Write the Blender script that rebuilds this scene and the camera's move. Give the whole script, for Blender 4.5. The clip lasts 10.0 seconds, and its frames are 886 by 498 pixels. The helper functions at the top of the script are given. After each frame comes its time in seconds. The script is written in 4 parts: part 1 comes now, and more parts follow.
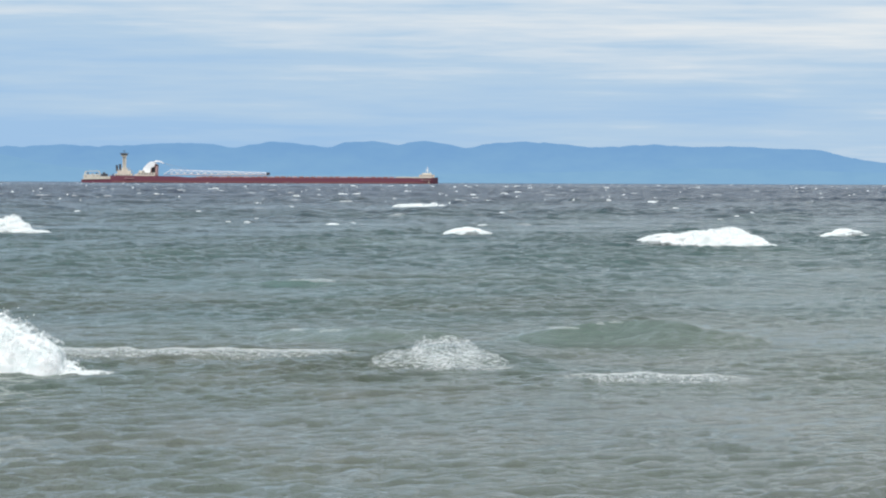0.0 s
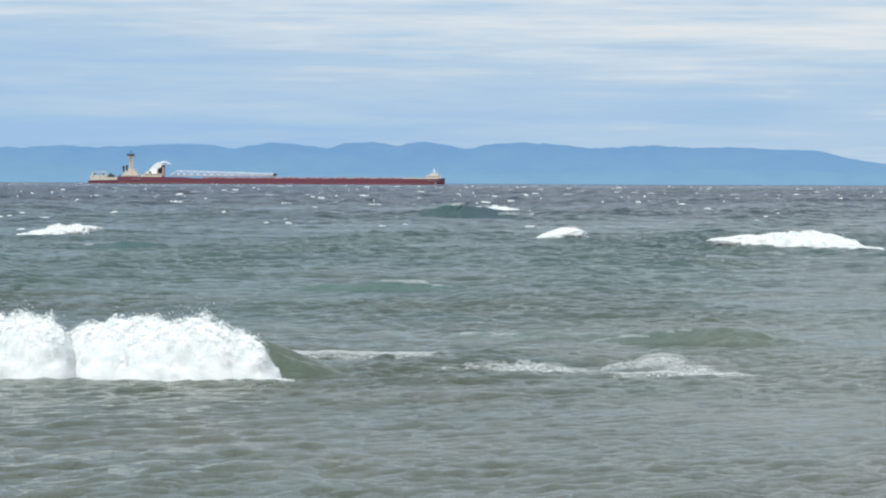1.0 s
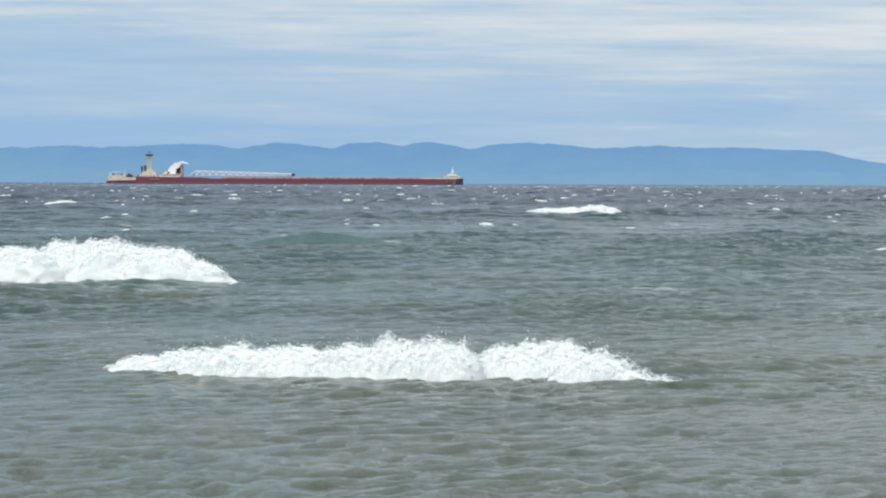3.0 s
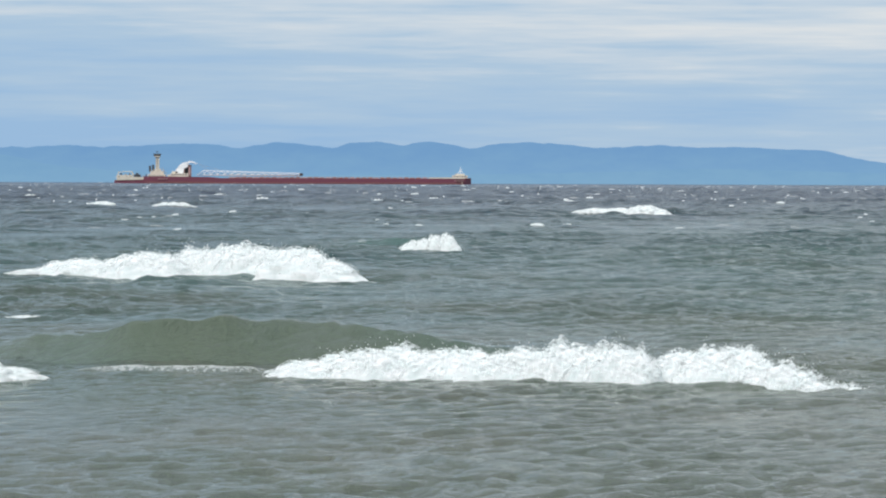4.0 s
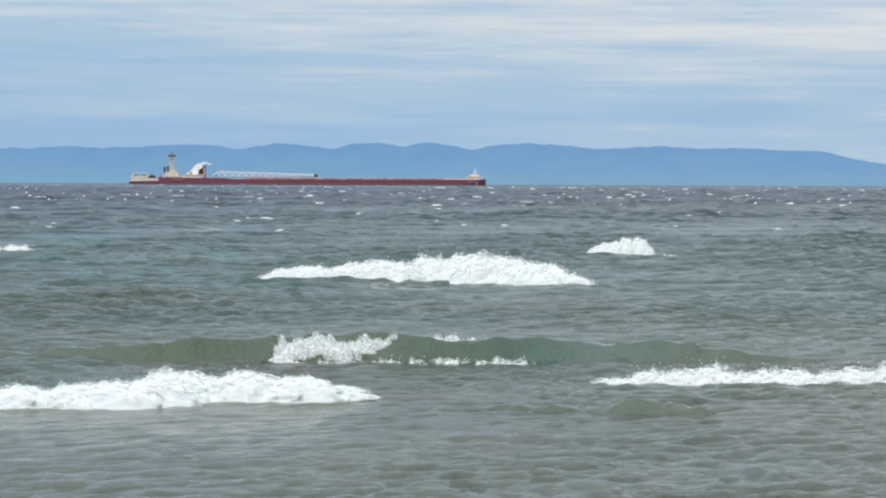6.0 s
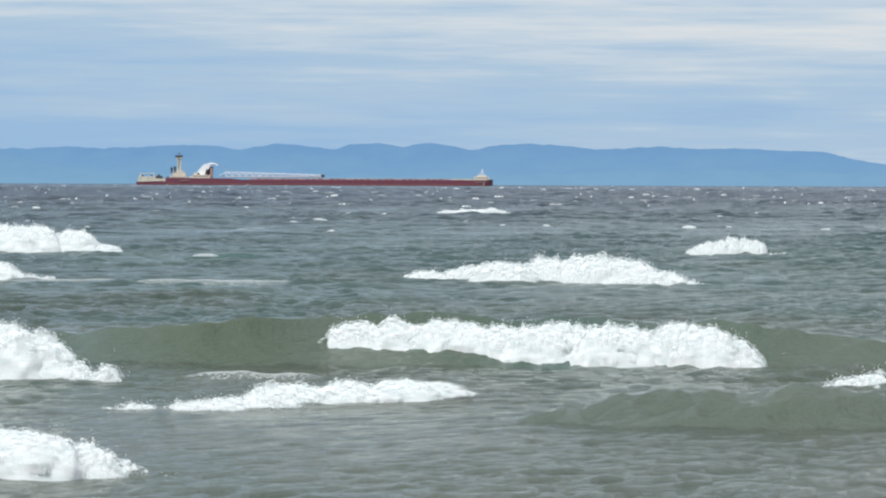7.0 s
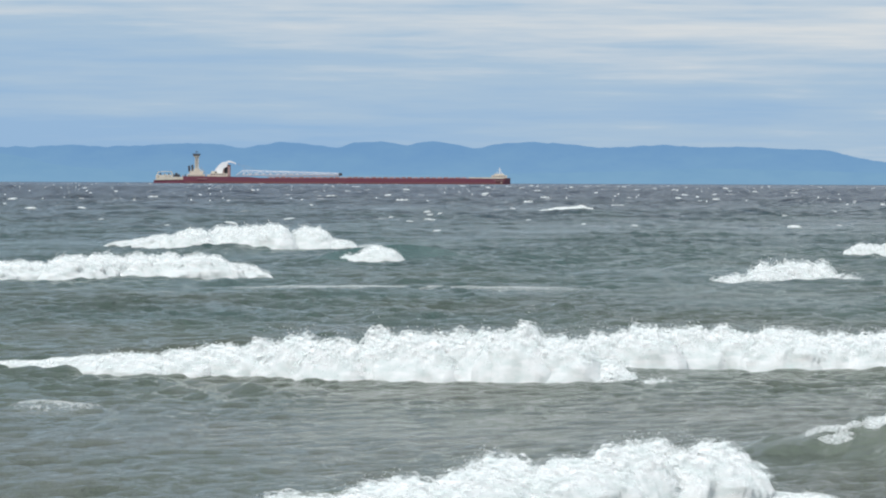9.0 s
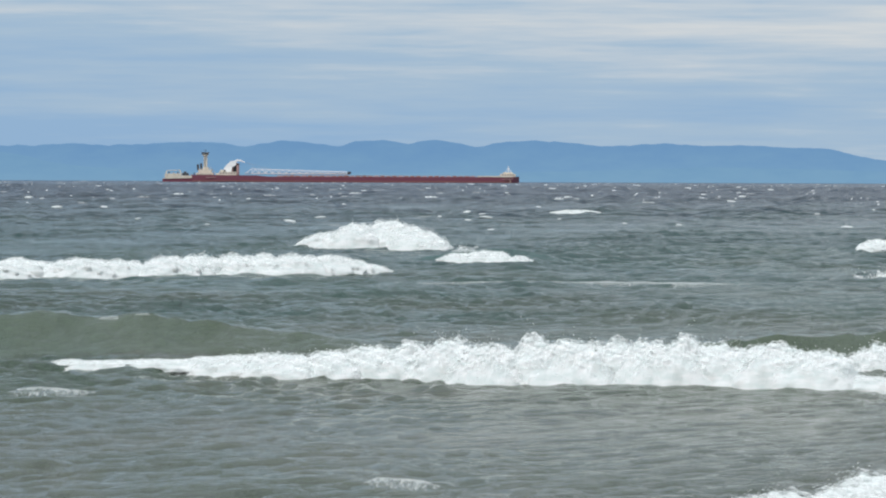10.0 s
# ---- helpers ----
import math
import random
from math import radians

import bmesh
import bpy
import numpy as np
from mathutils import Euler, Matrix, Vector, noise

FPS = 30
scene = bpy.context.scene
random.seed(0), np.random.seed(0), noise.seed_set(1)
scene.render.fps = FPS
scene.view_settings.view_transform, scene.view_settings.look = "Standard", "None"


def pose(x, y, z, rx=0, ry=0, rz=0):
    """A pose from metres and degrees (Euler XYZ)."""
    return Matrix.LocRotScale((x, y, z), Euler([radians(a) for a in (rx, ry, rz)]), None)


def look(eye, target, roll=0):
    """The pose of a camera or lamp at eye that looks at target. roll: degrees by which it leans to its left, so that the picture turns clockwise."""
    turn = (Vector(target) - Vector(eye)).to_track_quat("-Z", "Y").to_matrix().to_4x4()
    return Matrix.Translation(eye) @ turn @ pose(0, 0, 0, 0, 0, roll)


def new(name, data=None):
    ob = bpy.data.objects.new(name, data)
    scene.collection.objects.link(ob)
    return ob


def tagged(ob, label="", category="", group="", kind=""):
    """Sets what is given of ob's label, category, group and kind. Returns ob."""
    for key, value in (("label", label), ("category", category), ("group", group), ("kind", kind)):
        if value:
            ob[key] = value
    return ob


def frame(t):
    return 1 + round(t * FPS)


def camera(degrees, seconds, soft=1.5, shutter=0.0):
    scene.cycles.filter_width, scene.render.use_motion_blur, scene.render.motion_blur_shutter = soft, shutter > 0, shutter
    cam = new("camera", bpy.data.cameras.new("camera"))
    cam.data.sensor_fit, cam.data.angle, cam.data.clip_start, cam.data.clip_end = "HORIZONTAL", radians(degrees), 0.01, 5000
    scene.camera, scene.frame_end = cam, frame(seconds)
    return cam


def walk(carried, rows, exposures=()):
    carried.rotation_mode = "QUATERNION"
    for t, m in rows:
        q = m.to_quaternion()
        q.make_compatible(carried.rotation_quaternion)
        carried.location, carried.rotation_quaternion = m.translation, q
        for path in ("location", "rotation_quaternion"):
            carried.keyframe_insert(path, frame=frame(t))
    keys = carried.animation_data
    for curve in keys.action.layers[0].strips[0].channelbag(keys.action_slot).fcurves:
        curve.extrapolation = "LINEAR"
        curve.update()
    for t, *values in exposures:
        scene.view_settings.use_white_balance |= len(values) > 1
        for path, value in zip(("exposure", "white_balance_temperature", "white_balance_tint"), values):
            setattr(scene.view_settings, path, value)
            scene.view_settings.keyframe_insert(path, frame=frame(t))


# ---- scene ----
cam = camera(12.0, 10.0, soft=2.05, shutter=0.15)
scene.cycles.transparent_max_bounces = 32
EYE = (0.0, 0.0, 3.0)


def aim(yaw, pitch):
    """The camera on the shore, turned by small degrees to its left and up."""
    a, b = radians(yaw), radians(pitch)
    return look(EYE, (EYE[0] - math.sin(a), EYE[1] + math.cos(a), EYE[2] + math.tan(b)), 0.22)


walk(cam, [(t, aim(yaw, -0.918 + lift)) for t, yaw, lift in (
    (0, -0.073, -0.0154), (0.5, -0.0768, 0.0), (1, -0.0768, -0.0038), (1.5, -0.0691, 0.0), (2, -0.0653, 0.0),
    (2.5, -0.0384, 0.0), (4, -0.0077, -0.0077), (4.5, 0.0, -0.0077), (5, 0.0, 0.0), (5.5, 0.0, 0.0038),
    (7, 0.0, 0.0115), (7.5, 0.0, 0.0115), (8, 0.023, 0.0038), (8.5, 0.0346, -0.0038), (9, 0.0461, -0.0115),
    (9.5, 0.0576, -0.023), (10, 0.0691, -0.0307))],
     exposures=((0, 0.07), (2, 0.0), (5, -0.07), (7.5, -0.06), (8.5, -0.09), (9, -0.14), (9.5, -0.2), (10, -0.22)))


# ---- node shorthand ----
class Nodes:
    def __init__(self, tree):
        self.tree = tree

    def add(self, kind, **inputs):
        node = self.tree.nodes.new(kind)
        for key, value in inputs.items():
            self.put(node, key.replace("_", " "), value)
        return node

    def put(self, node, key, value):
        socket = node.inputs[int(key[1:])] if key[0] == "i" and key[1:].isdigit() else node.inputs[key]
        if isinstance(value, bpy.types.NodeSocket):
            self.tree.links.new(value, socket)
        else:
            socket.default_value = value

    def math(self, op, a, b=0.0, clamp=False):
        node = self.add("ShaderNodeMath", i0=a, i1=b)
        node.operation, node.use_clamp = op, clamp
        return node.outputs[0]

    def mix(self, fac, a, b):
        node = self.tree.nodes.new("ShaderNodeMix")
        node.data_type = "RGBA"
        for socket, value in zip((node.inputs[0], node.inputs[6], node.inputs[7]), (fac, a, b)):
            if isinstance(value, bpy.types.NodeSocket):
                self.tree.links.new(value, socket)
            else:
                socket.default_value = value
        return node.outputs[2]

    def ramp(self, fac, *stops):
        node = self.add("ShaderNodeValToRGB", Fac=fac)
        e = node.color_ramp.elements
        while len(e) < len(stops):
            e.new(0.5)
        for item, (place, colour) in zip(e, stops):
            item.position = place
            item.color = colour if len(colour) == 4 else (*colour, 1)
        return node.outputs[0]

    def span(self, value, a, b, lo=0.0, hi=1.0):
        node = self.add("ShaderNodeMapRange", i0=value, i1=a, i2=b, i3=lo, i4=hi)
        node.clamp = True
        return node.outputs[0]

    def noise(self, vector, scale, detail=4.0, rough=0.55, stretch=(1, 1, 1)):
        m = self.add("ShaderNodeMapping", Vector=vector, Scale=stretch)
        return self.add("ShaderNodeTexNoise", Vector=m.outputs[0], Scale=scale, Detail=detail, Roughness=rough).outputs[0]


def tint(r, g, b):
    """A linear colour from the usual 0 to 255 values."""
    f = lambda c: c / 12.92 if c <= 0.04045 else ((c + 0.055) / 1.055) ** 2.4
    return (f(r / 255), f(g / 255), f(b / 255), 1)


# ---- sky and sun ----
SUN_TURN, SUN_HEIGHT = radians(215), radians(48)
world = bpy.data.worlds.new("overcast_sky")
world.use_nodes = True
scene.world = world
world.node_tree.nodes.clear()
N = Nodes(world.node_tree)
sky = N.add("ShaderNodeTexSky")
sky.sky_type, sky.sun_disc = "NISHITA", False
sky.sun_elevation, sky.sun_rotation = SUN_HEIGHT, SUN_TURN
way = N.add("ShaderNodeTexCoord").outputs["Generated"]
height = N.add("ShaderNodeSeparateXYZ", Vector=way).outputs[2]
bands = N.noise(way, 1.0, 5, 0.55, (7, 7, 105))
wisps = N.noise(way, 1.0, 6, 0.6, (22, 22, 330))
lanes = N.noise(way, 1.0, 2, 0.5, (2.5, 2.5, 46))
cover = N.math("ADD", N.math("MULTIPLY", bands, 0.54), N.math("MULTIPLY", wisps, 0.32))
cover = N.math("ADD", cover, N.math("MULTIPLY", lanes, 0.31))
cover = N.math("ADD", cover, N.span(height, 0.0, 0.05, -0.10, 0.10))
side = N.add("ShaderNodeSeparateXYZ", Vector=way).outputs[0]
cover = N.math("ADD", cover, N.span(side, -0.1, 0.1, -0.05, 0.085))
cloud = N.ramp(cover, (0.44, tint(156, 192, 228)), (0.60, tint(178, 204, 228)), (0.77, tint(224, 230, 235)))
# dim grey band added above the view to darken the water's reflections
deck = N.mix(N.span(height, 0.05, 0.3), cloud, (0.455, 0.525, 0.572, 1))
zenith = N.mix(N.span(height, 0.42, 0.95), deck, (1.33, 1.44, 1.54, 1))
thin = N.add("ShaderNodeVectorMath", i0=sky.outputs[0], i1=(0.09, 0.09, 0.09))
thin.operation = "MULTIPLY"
both = N.mix(0.94, thin.outputs[0], zenith)
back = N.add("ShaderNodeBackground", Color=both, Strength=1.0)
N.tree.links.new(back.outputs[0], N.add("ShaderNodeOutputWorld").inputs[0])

lamp = bpy.data.lights.new("sun", "SUN")
lamp.energy, lamp.angle, lamp.color = 3.0, radians(14), (1.0, 0.985, 0.96)
sun = new("sun", lamp)
sun.matrix_world = look((0, 0, 0), (-math.sin(SUN_TURN) * math.cos(SUN_HEIGHT), -math.cos(SUN_TURN) * math.cos(SUN_HEIGHT), -math.sin(SUN_HEIGHT)))


# ---- materials ----
def material(name):
    m = bpy.data.materials.new(name)
    m.use_nodes = True
    m.node_tree.nodes.clear()
    n = Nodes(m.node_tree)
    out = n.add("ShaderNodeOutputMaterial")
    return m, n, out


def principled(n, out, **inputs):
    node = n.add("ShaderNodeBsdfPrincipled", **inputs)
    n.tree.links.new(node.outputs[0], out.inputs[0])
    return node


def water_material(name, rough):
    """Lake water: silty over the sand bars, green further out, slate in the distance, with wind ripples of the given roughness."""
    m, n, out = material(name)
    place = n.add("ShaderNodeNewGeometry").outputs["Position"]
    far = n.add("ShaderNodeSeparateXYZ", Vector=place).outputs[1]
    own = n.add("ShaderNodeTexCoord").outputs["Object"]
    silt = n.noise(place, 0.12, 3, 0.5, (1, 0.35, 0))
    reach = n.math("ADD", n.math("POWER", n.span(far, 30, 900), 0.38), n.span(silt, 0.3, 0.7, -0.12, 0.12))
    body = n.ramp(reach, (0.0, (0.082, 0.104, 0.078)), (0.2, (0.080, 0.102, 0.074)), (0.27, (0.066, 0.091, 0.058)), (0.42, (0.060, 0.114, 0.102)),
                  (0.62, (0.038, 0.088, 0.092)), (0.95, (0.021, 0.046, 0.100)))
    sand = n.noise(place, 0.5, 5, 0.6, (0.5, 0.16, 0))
    # smooth wave faces get less pale sand than open water, which darkens them
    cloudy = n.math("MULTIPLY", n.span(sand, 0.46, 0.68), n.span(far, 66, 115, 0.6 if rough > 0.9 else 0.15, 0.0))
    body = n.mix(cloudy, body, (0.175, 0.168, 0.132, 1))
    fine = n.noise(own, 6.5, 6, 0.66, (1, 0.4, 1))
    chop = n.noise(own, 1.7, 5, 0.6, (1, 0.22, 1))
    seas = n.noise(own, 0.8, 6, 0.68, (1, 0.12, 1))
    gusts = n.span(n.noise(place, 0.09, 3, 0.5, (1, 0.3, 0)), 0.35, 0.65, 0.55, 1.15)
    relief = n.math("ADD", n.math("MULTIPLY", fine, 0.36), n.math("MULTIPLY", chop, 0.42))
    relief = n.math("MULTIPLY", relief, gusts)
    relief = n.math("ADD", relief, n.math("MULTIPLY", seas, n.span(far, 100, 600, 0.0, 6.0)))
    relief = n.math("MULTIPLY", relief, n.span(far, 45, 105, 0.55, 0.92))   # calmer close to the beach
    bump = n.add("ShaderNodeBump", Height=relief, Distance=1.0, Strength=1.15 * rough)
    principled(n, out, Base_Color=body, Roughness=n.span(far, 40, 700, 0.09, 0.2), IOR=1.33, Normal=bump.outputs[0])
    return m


def foam_material(name, cut, thick=1.0):
    """White water with air in it; its rims break up into lace where the mesh says so."""
    m, n, out = material(name)
    own = n.add("ShaderNodeTexCoord").outputs["Object"]
    rim = n.add("ShaderNodeAttribute")
    rim.attribute_name = "rim"
    lace = n.noise(own, 15.0, 7, 0.72, (1, 0.6, 0.8))
    soft = n.noise(own, 4.5, 6, 0.66, (1, 1, 1.5))
    # shading between billows painted into the colour as scattered grey-green patches
    colour = n.mix(n.span(soft, 0.34, 0.60), (0.68, 0.76, 0.755, 1), (0.94, 0.955, 0.96, 1))
    bump = n.add("ShaderNodeBump", Height=n.noise(own, 14.0, 6, 0.7), Distance=0.12, Strength=0.05)
    # light scatters through the bubbles, which evens out the shading of small bulges
    even = n.add("ShaderNodeVectorMath", i0=bump.outputs[0], i1=(0, -0.3, 1.15))
    bent = n.add("ShaderNodeVectorMath", i0=even.outputs[0])
    bent.operation = "NORMALIZE"
    solid = n.add("ShaderNodeBsdfPrincipled", Base_Color=colour, Roughness=0.85, Normal=bent.outputs[0])
    solid.inputs["Specular IOR Level"].default_value = 0.2
    gap = n.math("SUBTRACT", lace, n.math("ADD", n.math("MULTIPLY", rim.outputs["Fac"], 0.5), cut))
    keep = n.span(gap, -0.10, 0.14, 0.0, thick)
    mixer = n.add("ShaderNodeMixShader", Fac=keep)
    n.tree.links.new(n.add("ShaderNodeBsdfTransparent").outputs[0], mixer.inputs[1])
    through_light = n.add("ShaderNodeBsdfTranslucent", Color=(0.92, 0.95, 0.95, 1))
    body = n.add("ShaderNodeMixShader", Fac=0.35)
    n.tree.links.new(solid.outputs[0], body.inputs[1])
    n.tree.links.new(through_light.outputs[0], body.inputs[2])
    n.tree.links.new(body.outputs[0], mixer.inputs[2])
    n.tree.links.new(mixer.outputs[0], out.inputs[0])
    return m


def paint_material(name, colour, rough=0.55, wear=0.25, rust=(0.16, 0.07, 0.035, 1)):
    m, n, out = material(name)
    own = n.add("ShaderNodeTexCoord").outputs["Object"]
    grime = n.noise(own, 0.35, 5, 0.6, (1, 1, 0.25))
    spots = n.noise(own, 1.4, 4, 0.6)
    base = n.mix(n.span(grime, 0.42, 0.72, 0, wear), (*colour, 1), rust)
    base = n.mix(n.span(spots, 0.35, 0.7, 0, 0.25), base, n.mix(0.35, base, (0.5, 0.5, 0.5, 1)))
    principled(n, out, Base_Color=base, Roughness=rough)
    return m


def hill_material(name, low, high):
    """Wooded hills tens of kilometres off; blue haze painted as emission, paler at the foot."""
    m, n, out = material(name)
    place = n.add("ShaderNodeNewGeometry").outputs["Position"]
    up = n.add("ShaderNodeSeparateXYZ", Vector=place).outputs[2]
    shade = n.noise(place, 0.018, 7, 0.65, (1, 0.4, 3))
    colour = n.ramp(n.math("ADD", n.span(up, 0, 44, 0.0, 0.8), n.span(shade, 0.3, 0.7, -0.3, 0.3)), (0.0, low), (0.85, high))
    # blue emission stands in for lit air; the hills themselves give no light
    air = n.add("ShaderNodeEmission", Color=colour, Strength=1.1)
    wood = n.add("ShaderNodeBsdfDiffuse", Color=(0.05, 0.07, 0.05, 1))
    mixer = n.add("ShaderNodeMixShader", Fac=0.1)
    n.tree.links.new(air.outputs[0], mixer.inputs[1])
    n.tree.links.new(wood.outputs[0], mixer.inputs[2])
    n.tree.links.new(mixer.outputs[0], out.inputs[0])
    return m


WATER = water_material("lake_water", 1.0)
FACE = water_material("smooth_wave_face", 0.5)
FOAM = foam_material("white_foam", 0.02)
LACE = foam_material("thin_foam", 0.42, 0.5)
HULL_RED = paint_material("red_oxide_hull_paint", (0.140, 0.022, 0.050), wear=0.10)
CREAM = paint_material("cream_paint", (0.62, 0.57, 0.48), wear=0.25)
WHITE = paint_material("white_paint", (0.82, 0.83, 0.84), wear=0.04)
PINK = paint_material("faded_red_paint", (0.42, 0.26, 0.25))
DARK = paint_material("dark_glass_and_steel", (0.035, 0.04, 0.05), 0.35, 0.1)
DECK = paint_material("rusty_deck_paint", (0.30, 0.12, 0.08))
GREY = paint_material("grey_steel", (0.36, 0.37, 0.40))
HILL = hill_material("haze_painted_hill", tint(127, 170, 207), tint(115, 159, 204))
FOOTHILL = hill_material("haze_painted_foothill", tint(129, 172, 206), tint(116, 161, 202))

MOVES = []          # (thing, rows) for motions()
BEATS = [i * 0.5 for i in range(21)]


def mesh_object(name, mesh, mat, parent=None, label=""):
    ob = new(name, mesh)
    if mat and not mesh.materials:
        mesh.materials.append(mat)
    ob.parent = parent
    if label:
        ob["label"] = label
    return ob


def part(name, bm, mat, parent, label=""):
    mesh = bpy.data.meshes.new(name)
    bm.to_mesh(mesh)
    bm.free()
    return mesh_object(name, mesh, mat, parent, label)


def grid_mesh(name, patches, smooth=True):
    """One mesh from several height fields, each an x, y, z array of the same shape."""
    verts, faces, start = [], [], 0
    for x, y, z in patches:
        rows, cols = x.shape
        verts.append(np.stack([x, y, z], -1).reshape(-1, 3))
        i = (np.arange(rows - 1)[:, None] * cols + np.arange(cols - 1)[None, :]).ravel() + start
        faces.append(np.stack([i, i + 1, i + cols + 1, i + cols], -1))
        start += rows * cols
    verts, faces = np.concatenate(verts), np.concatenate(faces)
    mesh = bpy.data.meshes.new(name)
    mesh.vertices.add(len(verts))
    mesh.vertices.foreach_set("co", verts.astype(np.float32).ravel())
    mesh.loops.add(faces.size)
    mesh.loops.foreach_set("vertex_index", faces.astype(np.int32).ravel())
    mesh.polygons.add(len(faces))
    mesh.polygons.foreach_set("loop_start", np.arange(0, faces.size, 4, dtype=np.int32))
    mesh.polygons.foreach_set("use_smooth", np.full(len(faces), smooth))
    mesh.update(calc_edges=True)
    return mesh


# ---- the lake ----
def ripples(rng, shortest, longest, count, steep, heading, grow=0.14):
    """Wave components: wavelength, direction, phase and height."""
    lengths = shortest * (longest / shortest) ** (np.arange(count) / (count - 1))
    turns = heading + rng.normal(0, 0.55, count)
    return [(2 * math.pi / l, math.cos(a), math.sin(a), p, steep * 0.82 * l ** grow) for l, a, p in zip(lengths, turns, rng.uniform(0, 6.28, count))]


def lake_height(x, y, waves, cell):
    """Choppy water with sharpened crests; waves too short for the cell are left to the surface's own relief."""
    z = np.zeros(x.shape)
    gust = 0.75 + 0.35 * np.sin(0.21 * x + 0.09 * y + 1.0) * np.sin(0.13 * y - 0.17 * x) + 0.25 * np.sin(0.053 * x - 0.031 * y)
    for k, c, s, p, a in waves:
        if 6.283 / k < 2.6 * cell:
            continue
        wave = np.sin(k * (c * x + s * y) + p + 0.6 * np.sin(0.37 * k * (c * y - s * x) + 2 * p))
        z += a * (1.6 * (0.5 + 0.5 * wave) ** 2.1 - 0.58)
    return z * gust * np.interp(y, [25, 60, 120, 250, 500, 1500, 3500], [0.85, 0.95, 1.15, 1.9, 2.8, 3.3, 1.7])


def patch(x0, x1, y0, y1, dx, dy, waves, drop=0.0):
    x, y = np.meshgrid(np.arange(x0, x1 + dx, dx), np.arange(y0, y1 + dy, dy))
    z = lake_height(x, y, waves, max(dx, dy)) - drop
    z[0] -= 0.6     # the near edge dips under the finer water in front
    return x, y, z


HEADING = -0.45     # the wind blows towards the shore and to the right
rng = np.random.default_rng(7)
chop_a = ripples(rng, 0.30, 20.0, 56, 0.0120, HEADING)
chop_b = ripples(rng, 0.42, 9.0, 38, 0.0125, HEADING + 0.7)
chop_c = ripples(rng, 1.4, 20.0, 32, 0.0098, HEADING, 0.45)   # the open lake
chop_m = chop_a + [(k, c, s, p, 0.5 * a) for k, c, s, p, a in chop_c]
plain_x, plain_y = np.meshgrid(np.linspace(-6000, 6000, 41), np.linspace(-6000, 6000, 41))
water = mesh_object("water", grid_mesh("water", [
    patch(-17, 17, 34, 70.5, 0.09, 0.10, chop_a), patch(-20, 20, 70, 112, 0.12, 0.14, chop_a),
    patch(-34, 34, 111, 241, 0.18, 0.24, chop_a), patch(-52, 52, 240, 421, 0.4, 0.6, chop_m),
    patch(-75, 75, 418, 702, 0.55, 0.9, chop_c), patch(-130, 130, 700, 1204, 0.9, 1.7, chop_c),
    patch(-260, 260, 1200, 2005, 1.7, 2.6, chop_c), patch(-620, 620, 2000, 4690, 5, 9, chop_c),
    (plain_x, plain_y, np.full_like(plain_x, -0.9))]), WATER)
tagged(water, "grey-green choppy lake water reaching the far shore", "water", kind="structure")
MOVES.append((water, [(t, pose(1.5 * (t - 5), -0.5 * (t - 5), 0)) for t in (0, 2.5, 5, 7.5, 10)]))
train = mesh_object("wave_train", grid_mesh("wave_train", [
    patch(-22, 22, 31, 70.5, 0.12, 0.14, chop_b, 0.03), patch(-26, 26, 70, 112, 0.16, 0.2, chop_b, 0.03),
    patch(-40, 40, 111, 260, 0.4, 0.48, chop_b, 0.05)]), WATER)
tagged(train, "short wind-driven waves running over the grey-green lake", "waves", kind="stuff")
MOVES.append((train, [(t, pose(2.7 * (t - 5), -0.9 * (t - 5), 0)) for t in (0, 2.5, 5, 7.5, 10)]))


# ---- the far shore ----
def ridge(name, mat, label, distance, crest, depth, rough, seed):
    """A wooded range: crest heights over x, falling to the water in front and sinking away behind."""
    xs = np.arange(-1500, 1500, 5.0)
    cx, cz = zip(*crest)
    top = np.interp(xs, cx, cz)
    kernel = np.hanning(7)
    top = np.convolve(np.pad(top, 3, "edge"), kernel / kernel.sum(), "valid")
    top += np.array([rough * noise.fractal((x * 0.05, seed, 0), 0.8, 2.1, 5) for x in xs])
    rows = np.array([-1.0, -0.85, -0.6, -0.35, -0.15, 0.0, 0.4, 1.0])
    rise = np.array([-0.1, 0.12, 0.45, 0.72, 0.92, 1.0, 0.8, 0.3])
    x, r = np.meshgrid(xs, rows)
    spur = np.array([[noise.fractal((a * 0.012, b * 1.5, seed + 5), 0.9, 2.0, 4) for a in xs] for b in rows])
    z = rise[:, None] * top[None, :] * (1 + 0.12 * spur * (rows < -0.05)[:, None])
    y = distance + r * depth + 8 * spur
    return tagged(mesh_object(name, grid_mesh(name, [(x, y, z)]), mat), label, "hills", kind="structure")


def crest_points(distance, pairs):
    """Crest places from bearing and elevation, both in thousandths."""
    return [(a * distance / 1000, 3 + e * distance / 1000) for a, e in pairs]


